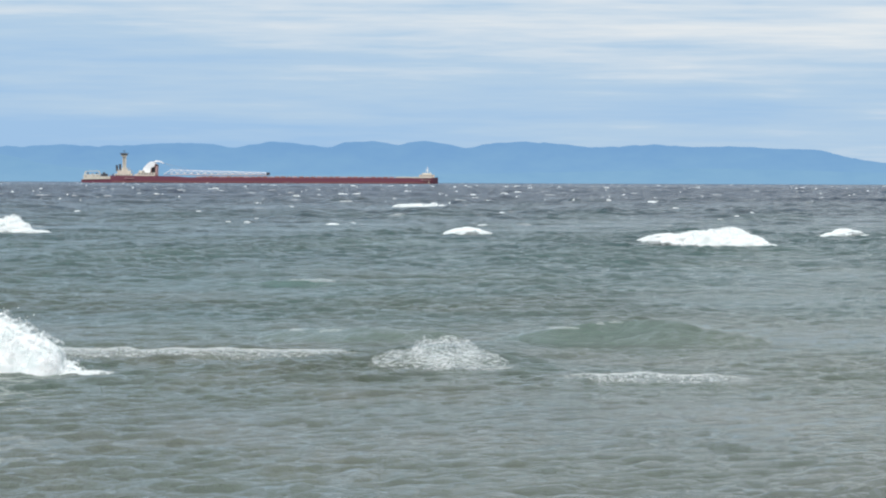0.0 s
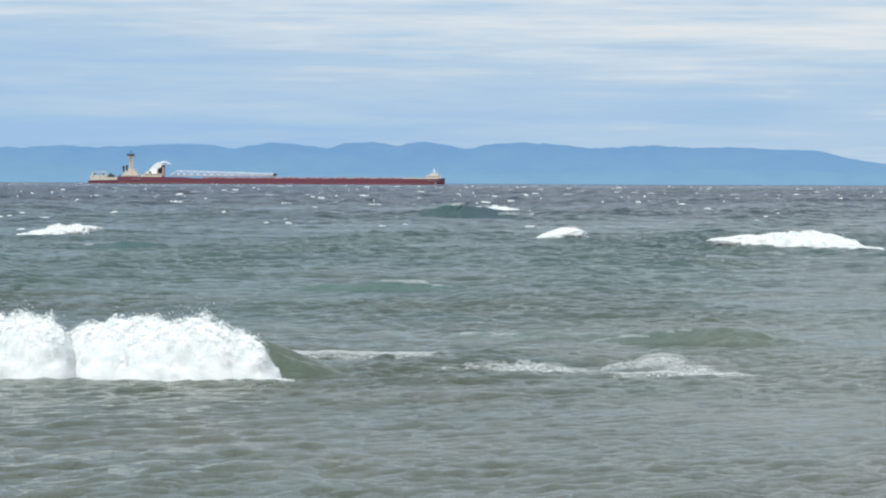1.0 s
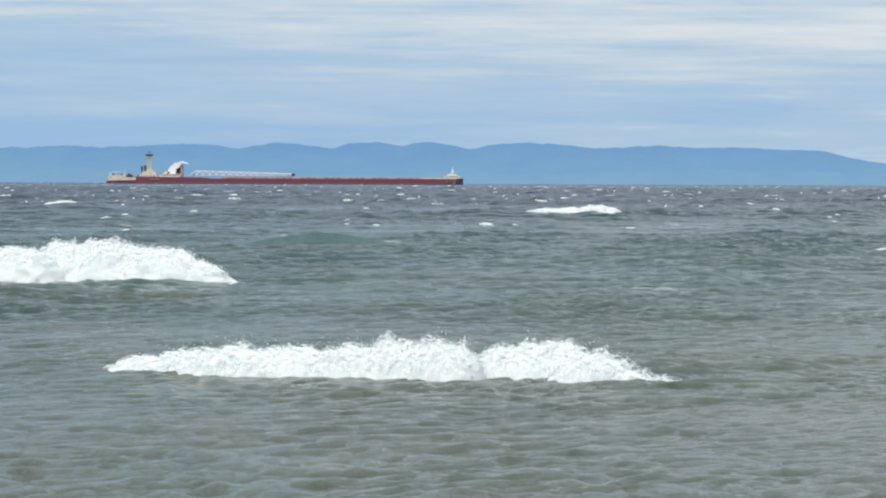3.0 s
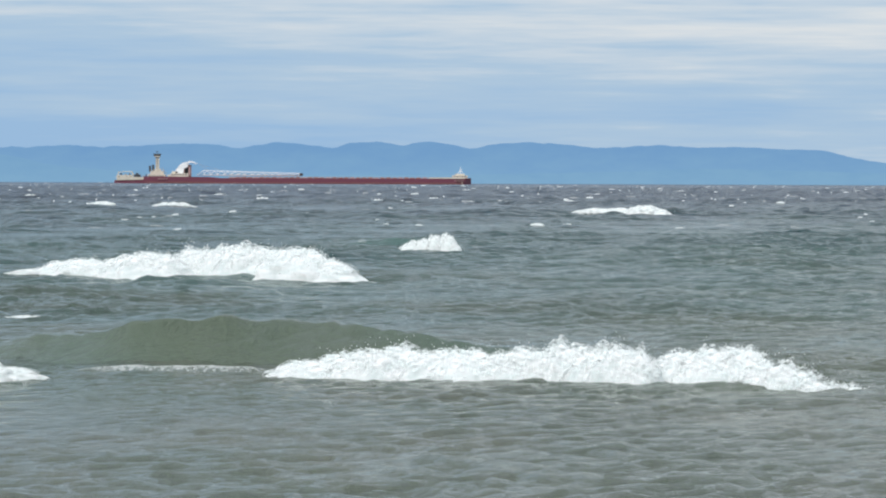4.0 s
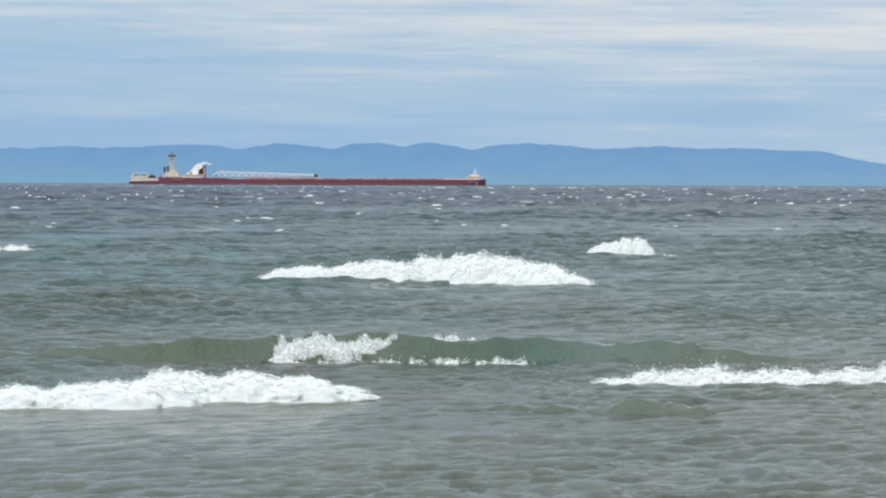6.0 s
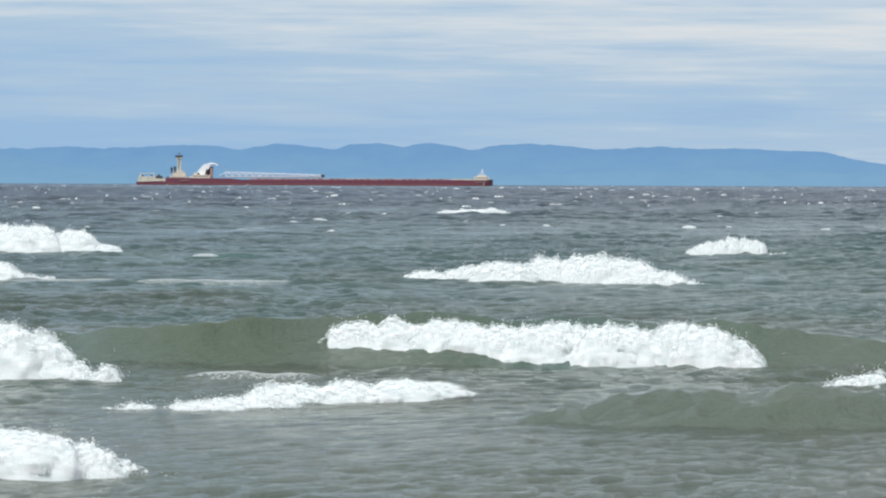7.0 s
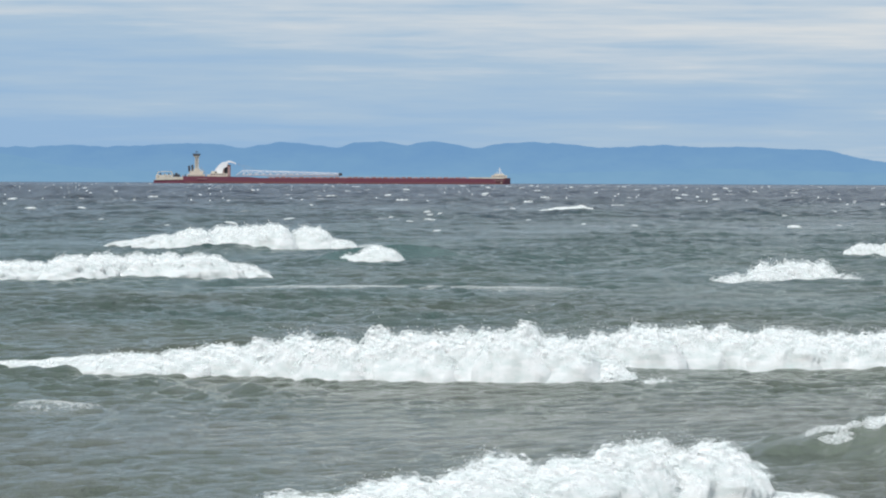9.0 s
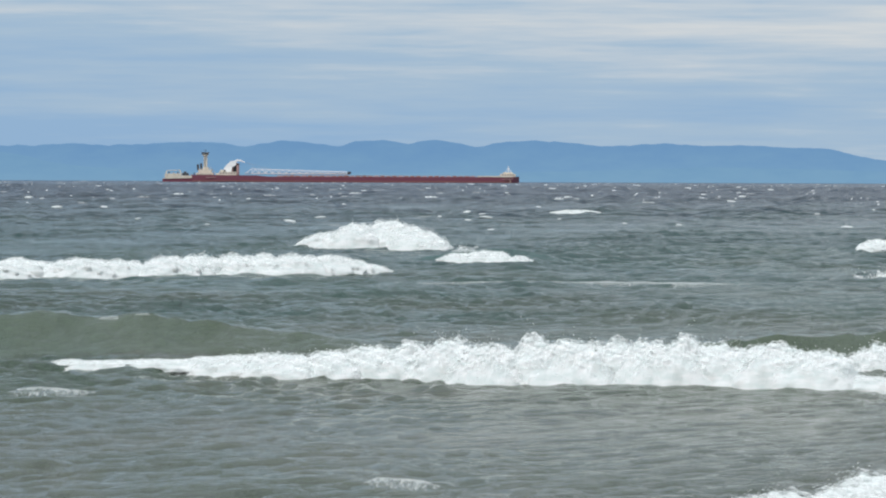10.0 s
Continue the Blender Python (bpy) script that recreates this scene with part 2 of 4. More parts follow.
ridge("backdrop_far_hills", HILL, "long range of wooded hills, blue with painted haze, beyond the lake", 4790, crest_points(4790, [
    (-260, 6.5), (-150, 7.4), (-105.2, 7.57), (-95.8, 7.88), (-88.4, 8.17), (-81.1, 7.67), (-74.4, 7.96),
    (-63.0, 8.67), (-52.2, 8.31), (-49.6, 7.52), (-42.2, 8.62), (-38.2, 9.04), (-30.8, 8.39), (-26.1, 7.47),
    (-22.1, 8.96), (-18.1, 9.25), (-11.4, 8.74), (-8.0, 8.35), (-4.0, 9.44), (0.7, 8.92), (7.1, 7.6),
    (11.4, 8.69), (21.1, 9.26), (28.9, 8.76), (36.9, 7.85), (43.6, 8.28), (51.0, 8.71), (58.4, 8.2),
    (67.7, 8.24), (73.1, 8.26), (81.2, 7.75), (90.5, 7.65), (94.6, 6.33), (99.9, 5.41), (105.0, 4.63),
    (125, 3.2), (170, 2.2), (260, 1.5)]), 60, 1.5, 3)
ridge("backdrop_near_hills", FOOTHILL, "low wooded shore hills, blue with painted haze, at the lake's edge", 4722, crest_points(4722, [
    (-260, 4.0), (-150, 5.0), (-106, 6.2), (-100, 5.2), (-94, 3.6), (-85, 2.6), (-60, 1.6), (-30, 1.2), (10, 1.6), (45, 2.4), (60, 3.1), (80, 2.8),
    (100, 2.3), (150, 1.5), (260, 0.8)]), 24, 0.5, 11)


# ---- ship parts ----
def box(bm, x0, x1, y0, y1, z0, z1, bevel=0.0):
    vs = [bm.verts.new((x, y, z)) for x in (x0, x1) for y in (y0, y1) for z in (z0, z1)]
    fs = [bm.faces.new([vs[i] for i in q]) for q in ((0, 1, 3, 2), (4, 6, 7, 5), (0, 4, 5, 1), (2, 3, 7, 6), (0, 2, 6, 4), (1, 5, 7, 3))]
    if bevel:
        es = list({e for f in fs for e in f.edges})
        bmesh.ops.bevel(bm, geom=es, offset=bevel, segments=2, affect="EDGES", profile=0.6)
    return bm


def boxes(*items, bevel=0.0):
    bm = bmesh.new()
    for it in items:
        box(bm, *it, bevel=bevel)
    return bm


def bar(bm, a, b, r, sides=6):
    """A round bar from a to b."""
    a, b = Vector(a), Vector(b)
    turn = (b - a).to_track_quat("Z", "Y").to_matrix().to_4x4()
    bmesh.ops.create_cone(bm, cap_ends=True, segments=sides, radius1=r, radius2=r, depth=(b - a).length,
                          matrix=Matrix.Translation((a + b) / 2) @ turn)


def bars(*items, sides=6):
    bm = bmesh.new()
    for a, b, r in items:
        bar(bm, a, b, r, sides)
    return bm


def prism(outline, y0, y1, bevel=0.0):
    """A side outline in x, z, given thickness across the ship."""
    bm = bmesh.new()
    near = [bm.verts.new((x, y0, z)) for x, z in outline]
    far = [bm.verts.new((x, y1, z)) for x, z in outline]
    bm.faces.new(near)
    bm.faces.new(far[::-1])
    for i in range(len(near)):
        j = (i + 1) % len(near)
        bm.faces.new((near[i], far[i], far[j], near[j]))
    bmesh.ops.recalc_face_normals(bm, faces=bm.faces)
    if bevel:
        bmesh.ops.bevel(bm, geom=list(bm.edges), offset=bevel, segments=2, affect="EDGES")
    return bm


def hull(stations, keel):
    """A hull from stations x, half width, deck height; full sides with rounded bilges, closed at both ends."""
    bm = bmesh.new()
    rings = []
    for x, w, d in stations:
        ring = [(-w, d), (-w, keel + 2), (-w * 0.96, keel + 0.6), (-w * 0.8, keel), (w * 0.8, keel), (w * 0.96, keel + 0.6), (w, keel + 2), (w, d)]
        rings.append([bm.verts.new((x, y, z)) for y, z in ring])
    for a, b in zip(rings, rings[1:]):
        for i in range(8):
            j = (i + 1) % 8
            bm.faces.new((a[i], b[i], b[j], a[j]))
    bm.faces.new(rings[0])
    bm.faces.new(rings[-1][::-1])
    bmesh.ops.recalc_face_normals(bm, faces=bm.faces)
    return bm


def barge():
    """The long ore barge: x runs from the notch at its stern to the bow, z is 0 at the water."""
    ob = tagged(new("ore_barge"), "long red self-unloading ore barge with a white boom, under way", "barge")
    body = part("hull", hull([(-124, 15, 6.6), (-70, 15.8, 6.3), (-60, 15.8, 5.4), (60, 15.8, 5.4), (118, 15.8, 5.6), (140, 15.2, 5.8), (148, 12, 6.0), (152.5, 4.5, 6.1)], -3), HULL_RED, ob)
    part("rubbing_strake", boxes((-123, 146, -16.0, -15.75, 1.4, 1.8)), DECK, body)
    # bars in place of the lettering on bow and quarter
    for x0, n, s, z in ((138, 9, 0.95, 3.4), (-112, 9, 0.95, 4.1)):
        for i in range(n):
            y = -16.1 if x0 < 0 else -15.6
            part("lettering_bar", boxes((x0 + i * s, x0 + i * s + 0.6, y, y + 0.9, z, z + 0.75)), PINK, body)
    part("draft_mark", boxes((144.3, 145.2, -15.2, -14.0, 1.2, 2.6)), CREAM, body)
    # hatch covers, two coamings high, along the open deck
    for i in range(33):
        x = -52 + i * 5.1
        part("hatch_cover", boxes((x, x + 3.9, -9.5, 9.5, 5.2, 6.35 + 0.12 * (i % 3)), bevel=0.12), DECK if i % 4 else PINK, ob)
    part("deck_rail", bars(*[((-56, -15.4, z), (118, -15.4, z), 0.07) for z in (6.1, 6.6)], *[((x, -15.4, 5.3), (x, -15.4, 6.6), 0.06) for x in range(-56, 118, 6)], sides=4), GREY, ob)
    # forward house with its mast
    part("bow_bulwark", boxes((117, 147, -15.5, -15.1, 5.5, 6.6)), CREAM, ob)
    house = part("forward_house", boxes((136.5, 149.5, -10, 10, 5.7, 8.4), (139, 147, -7, 7, 8.4, 9.7), bevel=0.15), CREAM, ob)
    for i in range(5):
        part("window", boxes((138 + i * 2.2, 139.1 + i * 2.2, -10.08, -9.9, 7.1, 7.9)), DARK, house)
    part("mast", bars(((143.5, 0, 9.5), (143.5, 0, 15.2), 0.28), ((142.2, 0, 13.0), (144.8, 0, 13.0), 0.14), ((140.8, 0, 9.6), (143.4, 0, 12.6), 0.14), ((146.2, 0, 9.6), (143.6, 0, 12.6), 0.14)), WHITE, ob)
    # after end: cream houses, elevator casing and boom hoist
    low = part("after_house", boxes((-101.5, -86.5, -13, 13, 6.4, 9.2), (-100.5, -95.5, -9, 9, 9.2, 11.0), (-104, -101.5, -12, 12, 6.4, 8.0), bevel=0.12), CREAM, ob)
    for i in range(6):
        part("window", boxes((-100.4 + i * 2.3, -99.2 + i * 2.3, -13.08, -12.9, 7.7, 8.6)), DARK, low)
    part("elevator_casing", prism([(-98.0, 9.2), (-97.0, 12.6), (-94.4, 15.8), (-91.5, 18.3), (-88.0, 18.9), (-86.8, 17.2), (-87.2, 14.6), (-90.2, 13.2), (-91.0, 9.2)], -9, 9, 0.15), WHITE, ob, "white slanting elevator casing")
    part("hopper_house", boxes((-91.4, -89.8, -8, 8, 6.3, 15.4), (-86.6, -85.0, -8, 8, 6.3, 16.2), (-91.4, -85.0, -8, 8, 15.0, 16.4), (-90.0, -86.4, -5, 5, 6.3, 15.2), bevel=0.15), PINK, ob, "faded red hopper house")
    # dark plate on the solid block stands in for the shade of a hollow
    part("opening_shade_panel", boxes((-89.7, -86.7, -5.3, -5.04, 8.0, 14.4)), DARK, ob)
    part("hoist_arm", prism([(-89.0, 18.4), (-86.5, 19.9), (-83.0, 19.2), (-79.6, 17.5), (-80.4, 17.0), (-84.0, 18.3), (-87.0, 18.2)], -1.2, 1.2, 0.1), WHITE, ob)
    part("hoist_cable", bars(((-78.5, 0, 17.1), (-58, 0, 11.6), 0.07), ((-78.5, -1, 17.1), (-70, -1, 11.8), 0.07), sides=4), GREY, ob)
    boom = part("boom", bars(*[((-74, y, z), (8.0, y, z2), 0.24) for y in (-1.6, 1.6) for z, z2 in ((11.8, 9.5), (7.9, 8.0))], ((-80, -1.6, 7.8), (-74, -1.6, 11.8), 0.2), ((-80, 1.6, 7.8), (-74, 1.6, 11.8), 0.2), sides=5), WHITE, ob, "white lattice unloading boom")
    for i in range(14):
        # bays of the lattice, lower towards the head
        x, step = -74 + i * 5.8, 2.9
        z, zn = 11.8 - 2.3 * (i + 0.5) / 14, 7.9 + 0.1 * i / 14
        for y in (-1.6, 1.6):
            part("brace", bars(((x, y, zn), (x + step, y, z), 0.2), ((x + step, y, z), (x + 2 * step, y, zn), 0.2), ((x, y, z), (x, y, zn), 0.14), sides=5), WHITE, boom)
    part("conveyor", boxes((-80, 9, -1.2, 1.2, 7.4, 7.8)), PINK, boom)
    part("boom_head", boxes((7.0, 10.0, -1.9, 1.9, 7.6, 9.8), bevel=0.2), DARK, boom)
    part("catwalk", bars(*[((-78, -1.9, z), (7, -1.9, z - 0.4), 0.06) for z in (8.6, 9.2)], sides=4), GREY, boom)
    for x in (5, -40):
        for y in (-1.5, 1.5):
            part("boom_rest", bars(((x, y * 1.3, 5.4), (x, y, 7.5), 0.3)), GREY, ob)
    return ob


def tug():
    """The pusher tug in the barge's notch, with its tall upper wheelhouse."""
    ob = tagged(new("pusher_tug"), "cream and red pusher tug with a tall wheelhouse tower", "tugboat")
    part("hull", hull([(-149.5, 5, 3.4), (-147.5, 6.2, 3.6), (-128, 6.6, 4.0), (-100, 6.6, 5.6)], -3), HULL_RED, ob)
    part("bulwark", prism([(-149.2, 3.5), (-145.5, 3.9), (-145.0, 7.0), (-137.5, 6.2), (-124.5, 5.9), (-124.5, 3.8), (-149.0, 3.2)], -6.9, -6.5), CREAM, ob)
    aft = part("after_deckhouse", boxes((-147.5, -134, -5, 5, 3.8, 7.6), bevel=0.12), CREAM, ob)
    for i in range(4):
        part("window", boxes((-146 + i * 3.2, -144.8 + i * 3.2, -5.08, -4.9, 5.8, 6.6)), DARK, aft)
    part("towing_arch", bars(((-147, -4, 7), (-146, -4, 10.2), 0.25), ((-146, -4, 10.2), (-135, -4, 10.6), 0.25), ((-135, -4, 10.6), (-133.6, -4, 7), 0.25), ((-147, 4, 7), (-146, 4, 10.2), 0.25), ((-146, 4, 10.2), (-135, 4, 10.6), 0.25), ((-135, 4, 10.6), (-133.6, 4, 7), 0.25), ((-149, 0, 5.6), (-146, 0, 7.6), 0.15)), CREAM, ob)
    for x, w, z in ((-144.6, 1.0, 9.2), (-141.0, 1.4, 8.6), (-137.2, 0.9, 9.0), (-125.8, 1.2, 7.4), (-123.2, 0.8, 8.2)):
        part("deck_locker", boxes((x, x + w, -2.6, 2.6, 4.0, z), bevel=0.1), GREY if w > 1 else DARK, ob)
    part("winch", boxes((-133, -127.5, -3, 3, 4, 8.2), (-131.5, -129.5, -2.5, 2.5, 8.2, 9.4), bevel=0.3), DARK, ob)
    house = part("deckhouse", boxes((-121, -106.5, -6.2, 6.2, 5.2, 8.4), (-119, -108, -5.5, 5.5, 8.4, 11.0), (-115.4, -110.6, -4.0, 4.0, 11.0, 13.0), bevel=0.15), CREAM, ob)
    for i in range(6):
        part("window", boxes((-120 + i * 2.2, -119 + i * 2.2, -6.28, -6.1, 6.6, 7.5)), DARK, house)
    for x in (-119.5, -116.8):
        for y in (-3, 3):
            part("funnel", bars(((x, y, 10.5), (x - 0.3, y, 15.5 + 0.8 * (x > -118)), 0.75), sides=10), DARK, ob)
    part("tower", bars(*[((x, y, 12.8), (x, y, 23.4), 0.42) for x in (-114.4, -112.2) for y in (-1.2, 1.2)], *[((-114.4, -1.2, z), (-112.2, -1.2, z + 2.0), 0.22) for z in (13.2, 15.4, 17.6, 19.8, 21.4)], ((-113.3, 0, 12.8), (-113.3, 0, 23.2), 0.5), sides=8), CREAM, ob)
    cabin = part("upper_wheelhouse", prism([(-115.8, 22.9), (-111.2, 22.9), (-110.6, 25.4), (-116.4, 25.4)], -2.4, 2.4, 0.1), CREAM, ob)
    part("window_band", prism([(-116.2, 23.8), (-110.9, 23.8), (-110.6, 24.9), (-116.5, 24.9)], -2.52, 2.52), DARK, cabin)
    part("wheelhouse_roof", boxes((-116.9, -110.1, -2.8, 2.8, 25.4, 25.8)), DARK, cabin)
    part("radar_mast", bars(((-113.5, 0, 26), (-113.5, 0, 28.3), 0.16), ((-114.8, 0, 27.4), (-112.2, 0, 27.4), 0.18)), DARK, ob)
    part("platform_rail", bars(*[((-118.6, -5.4, z), (-108.4, -5.4, z), 0.08) for z in (11.6, 12.1)], *[((x, -5.4, 11.0), (x, -5.4, 12.1), 0.07) for x in (-118.6, -115.2, -111.8, -108.4)], sides=4), CREAM, ob)
    part("stair", bars(((-109.5, -4.6, 14.2), (-105, -5, 8.4), 0.2), ((-108, -5, 8.4), (-104, -5.6, 5.4), 0.2)), GREY, ob)
    return ob


SHIP_Y = 3573
for vessel in (barge(), tug()):
    MOVES.append((vessel, [(t, pose(-137.4 + 5.98 * (t - 2.5), SHIP_Y, -0.7)) for t in (0, 2.5, 5, 7.5, 10)]))


# ---- white water ----
def foam_mesh(name, seed, along=44, around=22, ragged=1.0, veils=((1, 0.07),), thin=0.0, tufts=60, skirt=1.0):
    """A unit length of breaking crest: tumbling lobed front, torn top, long back, with flying drops above it."""
    verts, rims, faces = [], [], []
    crest = []
    for i in range(along):
        a = i / (along - 1) * 2 - 1
        ends = max(0.0, 1 - abs(a) ** 2.4) ** 0.8
        tall = ends * (0.90 + 0.16 * noise.noise((a * 2.3, seed, 0)) + 0.09 * noise.noise((a * 9, seed, 4)))
        hem = -0.05 + 0.16 * noise.noise((a * 2.6, seed, 3)) + 0.10 * noise.noise((a * 8, seed, 6))   # lobes along the foot
        high = -1.0
        for j in range(around):
            f = (j / (around - 1)) ** 1.2
            ang = f * math.pi
            top = math.sin(ang)
            y = -0.5 * math.cos(ang) * (0.55 + 0.45 * ends) + 0.18 * top * (1 - f)
            z = top ** 0.75 * tall - 0.16 - skirt * (0.55 * (1 - top) ** 5 + (0.9 if j in (0, around - 1) else 0.0))
            p = Vector((a, y * 1.5, z * 1.9))
            v = noise.noise_vector(p * 2.2 + Vector((seed * 3.1, 0, 0))) * 0.08 + noise.noise_vector(p * 11 + Vector((0, 0, seed * 1.7))) * 0.012
            puff = 0.09 * abs(noise.noise(p * 2.6 + Vector((0, seed * 2.3, 0)))) + 0.045 * abs(noise.noise(p * 6.0 + Vector((seed, 0, 0))))
            v += Vector((0, -math.cos(ang), 0.6 * top)) * puff
            v.z += top * 0.09 * max(0, noise.noise((a * 31, seed, 9))) * ragged
            spot = (a * 0.5 + v.x * 0.35, y + v.y * 1.3, z + v.z * ragged * (0.6 + 0.4 * top))
            verts.append(spot)
            high = max(high, spot[2])
            foot = max(0.0, hem - z) * 3.0 if f < 0.5 else 0.0
            rims.append(max(0.0, abs(a) - 0.74) / 0.26 * 0.6 + max(0.0, f - 0.66) * 1.1 + max(0.0, 1 - abs(f - 0.52) / 0.14) * 0.18 + min(foot, 1.3) + thin)
        if abs(a) < 0.7:
            crest.append(high)
    for i in range(along - 1):
        for j in range(around - 1):
            k = i * around + j
            faces.append((k, k + around, k + around + 1, k + 1))
    solid = len(verts)
    for layer, thick in veils:
        # thin veils of spray round the solid foam
        start = len(verts)
        for k in range(solid):
            x, y, z = verts[k]
            out = Vector((0, y * 0.6, max(z, 0) + 0.15)).normalized() * thick * (1 + 1.2 * noise.noise((x * 5, y * 3 + layer, z * 5 + seed)))
            verts.append((x * (1 + 0.03 * layer), y + out.y, z + out.z))
            rims.append(min(1.8, rims[k] + 0.75 + 0.2 * layer + 0.8 * (1 - math.sin((k % around) / (around - 1) * math.pi))))
        faces += [tuple(i + start for i in q) for q in faces[:(along - 1) * (around - 1)]]
    # drops and shreds thrown up from the crest, in clusters
    pick = random.Random(seed * 13)
    sheds = [(pick.uniform(-0.4, 0.4), pick.uniform(0.03, 0.10)) for _ in range(7)]
    for _ in range(tufts):
        x, reach = pick.choice(sheds)
        x += pick.gauss(0, 0.05)
        column = min(along - 1, max(0, int((x + 0.5) * (along - 1))))
        root = max(verts[column * around:(column + 1) * around], key=lambda p: p[2])
        up = pick.expovariate(1 / reach) - 0.02
        if up > 0.3:
            continue
        r = pick.uniform(0.004, 0.010) * (1.25 - up * 2.5)
        c = (x + up * pick.uniform(-0.3, 0.1), root[1] + pick.uniform(-0.12, 0.12), root[2] + up)
        start = len(verts)
        tips = ((-r, 0, -r), (r, 0, -r), (0, -r, r * pick.uniform(0.6, 2.0)), (0, r, 0))
        verts += [(c[0] + a, c[1] + b * 1.5, c[2] + d * 1.5) for a, b, d in tips]
        rims += [0.0] * 4
        faces += [tuple(start + q for q in tri) for tri in ((0, 1, 2), (0, 2, 3), (1, 3, 2), (0, 3, 1))]
    # the mean crest stands 0.92 over the foot
    lift = 0.92 / (sum(crest) / len(crest))
    verts = [(x, y, z * lift if z > 0 else z) for x, y, z in verts]
    mesh = bpy.data.meshes.new(name)
    mesh.from_pydata(verts, [], faces)
    mesh.polygons.foreach_set("use_smooth", [True] * len(faces))
    mesh.attributes.new("rim", "FLOAT", "POINT").data.foreach_set("value", rims)
    return mesh


FOAM_SHAPES = [foam_mesh("foam", s) for s in range(1, 11)]
LACE_SHAPES = [foam_mesh("foam", s, ragged=0.9, veils=(), thin=0.15, tufts=0) for s in range(21, 25)]
CREST_SHAPES = [foam_mesh("foam", s, ragged=1.4, thin=0.9, tufts=70, skirt=0.1) for s in range(51, 56)]
CAP_SHAPES = [foam_mesh("whitecap", s, 26, 12, 1.5, ((1, 0.05),), 0.6, 30) for s in range(31, 37)]
THIN_CAPS = [foam_mesh("whitecap", s, 26, 12, 1.5, (), 0.12, 0) for s in range(41, 45)]
for shapes, mat in ((THIN_CAPS, LACE), (FOAM_SHAPES, FOAM), (CREST_SHAPES, FOAM), (LACE_SHAPES, LACE), (CAP_SHAPES, FOAM)):
    for m in shapes:
        m.materials.append(mat)


def swell_mesh(length, tall, front, back, seed, cell, chop=0.9):
    """The body of a wave: a steep face to the shore, a long back, an uneven crest that runs out at both ends."""
    s = np.arange(-0.5, 0.5001, cell / length)
    d = np.concatenate([np.linspace(-1, 0, 26)[:-1], np.linspace(0, 1, 24)])
    S, D = np.meshgrid(s, d)
    ends = np.cos(math.pi * np.clip(S, -0.5, 0.5)) ** 1.4
    crest = np.array([1 + 0.2 * noise.fractal((v * length * 0.5, seed, 2), 0.8, 2, 4) for v in s])
    lean = np.array([0.45 * noise.noise((v * length * 0.35, seed, 7)) for v in s])
    face = np.where(D < 0, (1 - np.abs(D)) ** 2.1, (0.5 + 0.5 * np.cos(math.pi * np.abs(D) ** 0.9)))
    x = S * length
    y = np.where(D < 0, D * front, D * back) + lean[None, :] * front * face
    z = tall * ends * crest[None, :] * face
    fine = ripples(np.random.default_rng(seed), 0.35, 4.0, 22, 0.015, HEADING)
    edge = np.clip((1 - np.abs(D)) * 4, 0, 1) * np.clip((0.5 - np.abs(S)) * 10, 0, 1)
    z += lake_height(x, y + 40, fine, 0.1) * chop * edge - 0.12 * (1 - ends * face) ** 8 - 0.12 * (1 - edge)
    z[np.abs(D) > 0.999] -= 0.9
    z[np.abs(S) > 0.499] -= 0.9
    return grid_mesh("swell", [(x, y, z)])


def track(rows, t):
    """A row's values at t, linear from row to row, straight on beyond the last and before the first."""
    ts = [r[0] for r in rows]
    out = []
    for c in range(1, len(rows[0])):
        vs = [r[c] for r in rows]
        v = float(np.interp(t, ts, vs))
        if t < ts[0]:
            v += (t - ts[0]) * (vs[1] - vs[0]) / (ts[1] - ts[0])
        elif t > ts[-1]:
            v += (t - ts[-1]) * (vs[-1] - vs[-2]) / (ts[-1] - ts[-2])
        out.append(v)
    return out


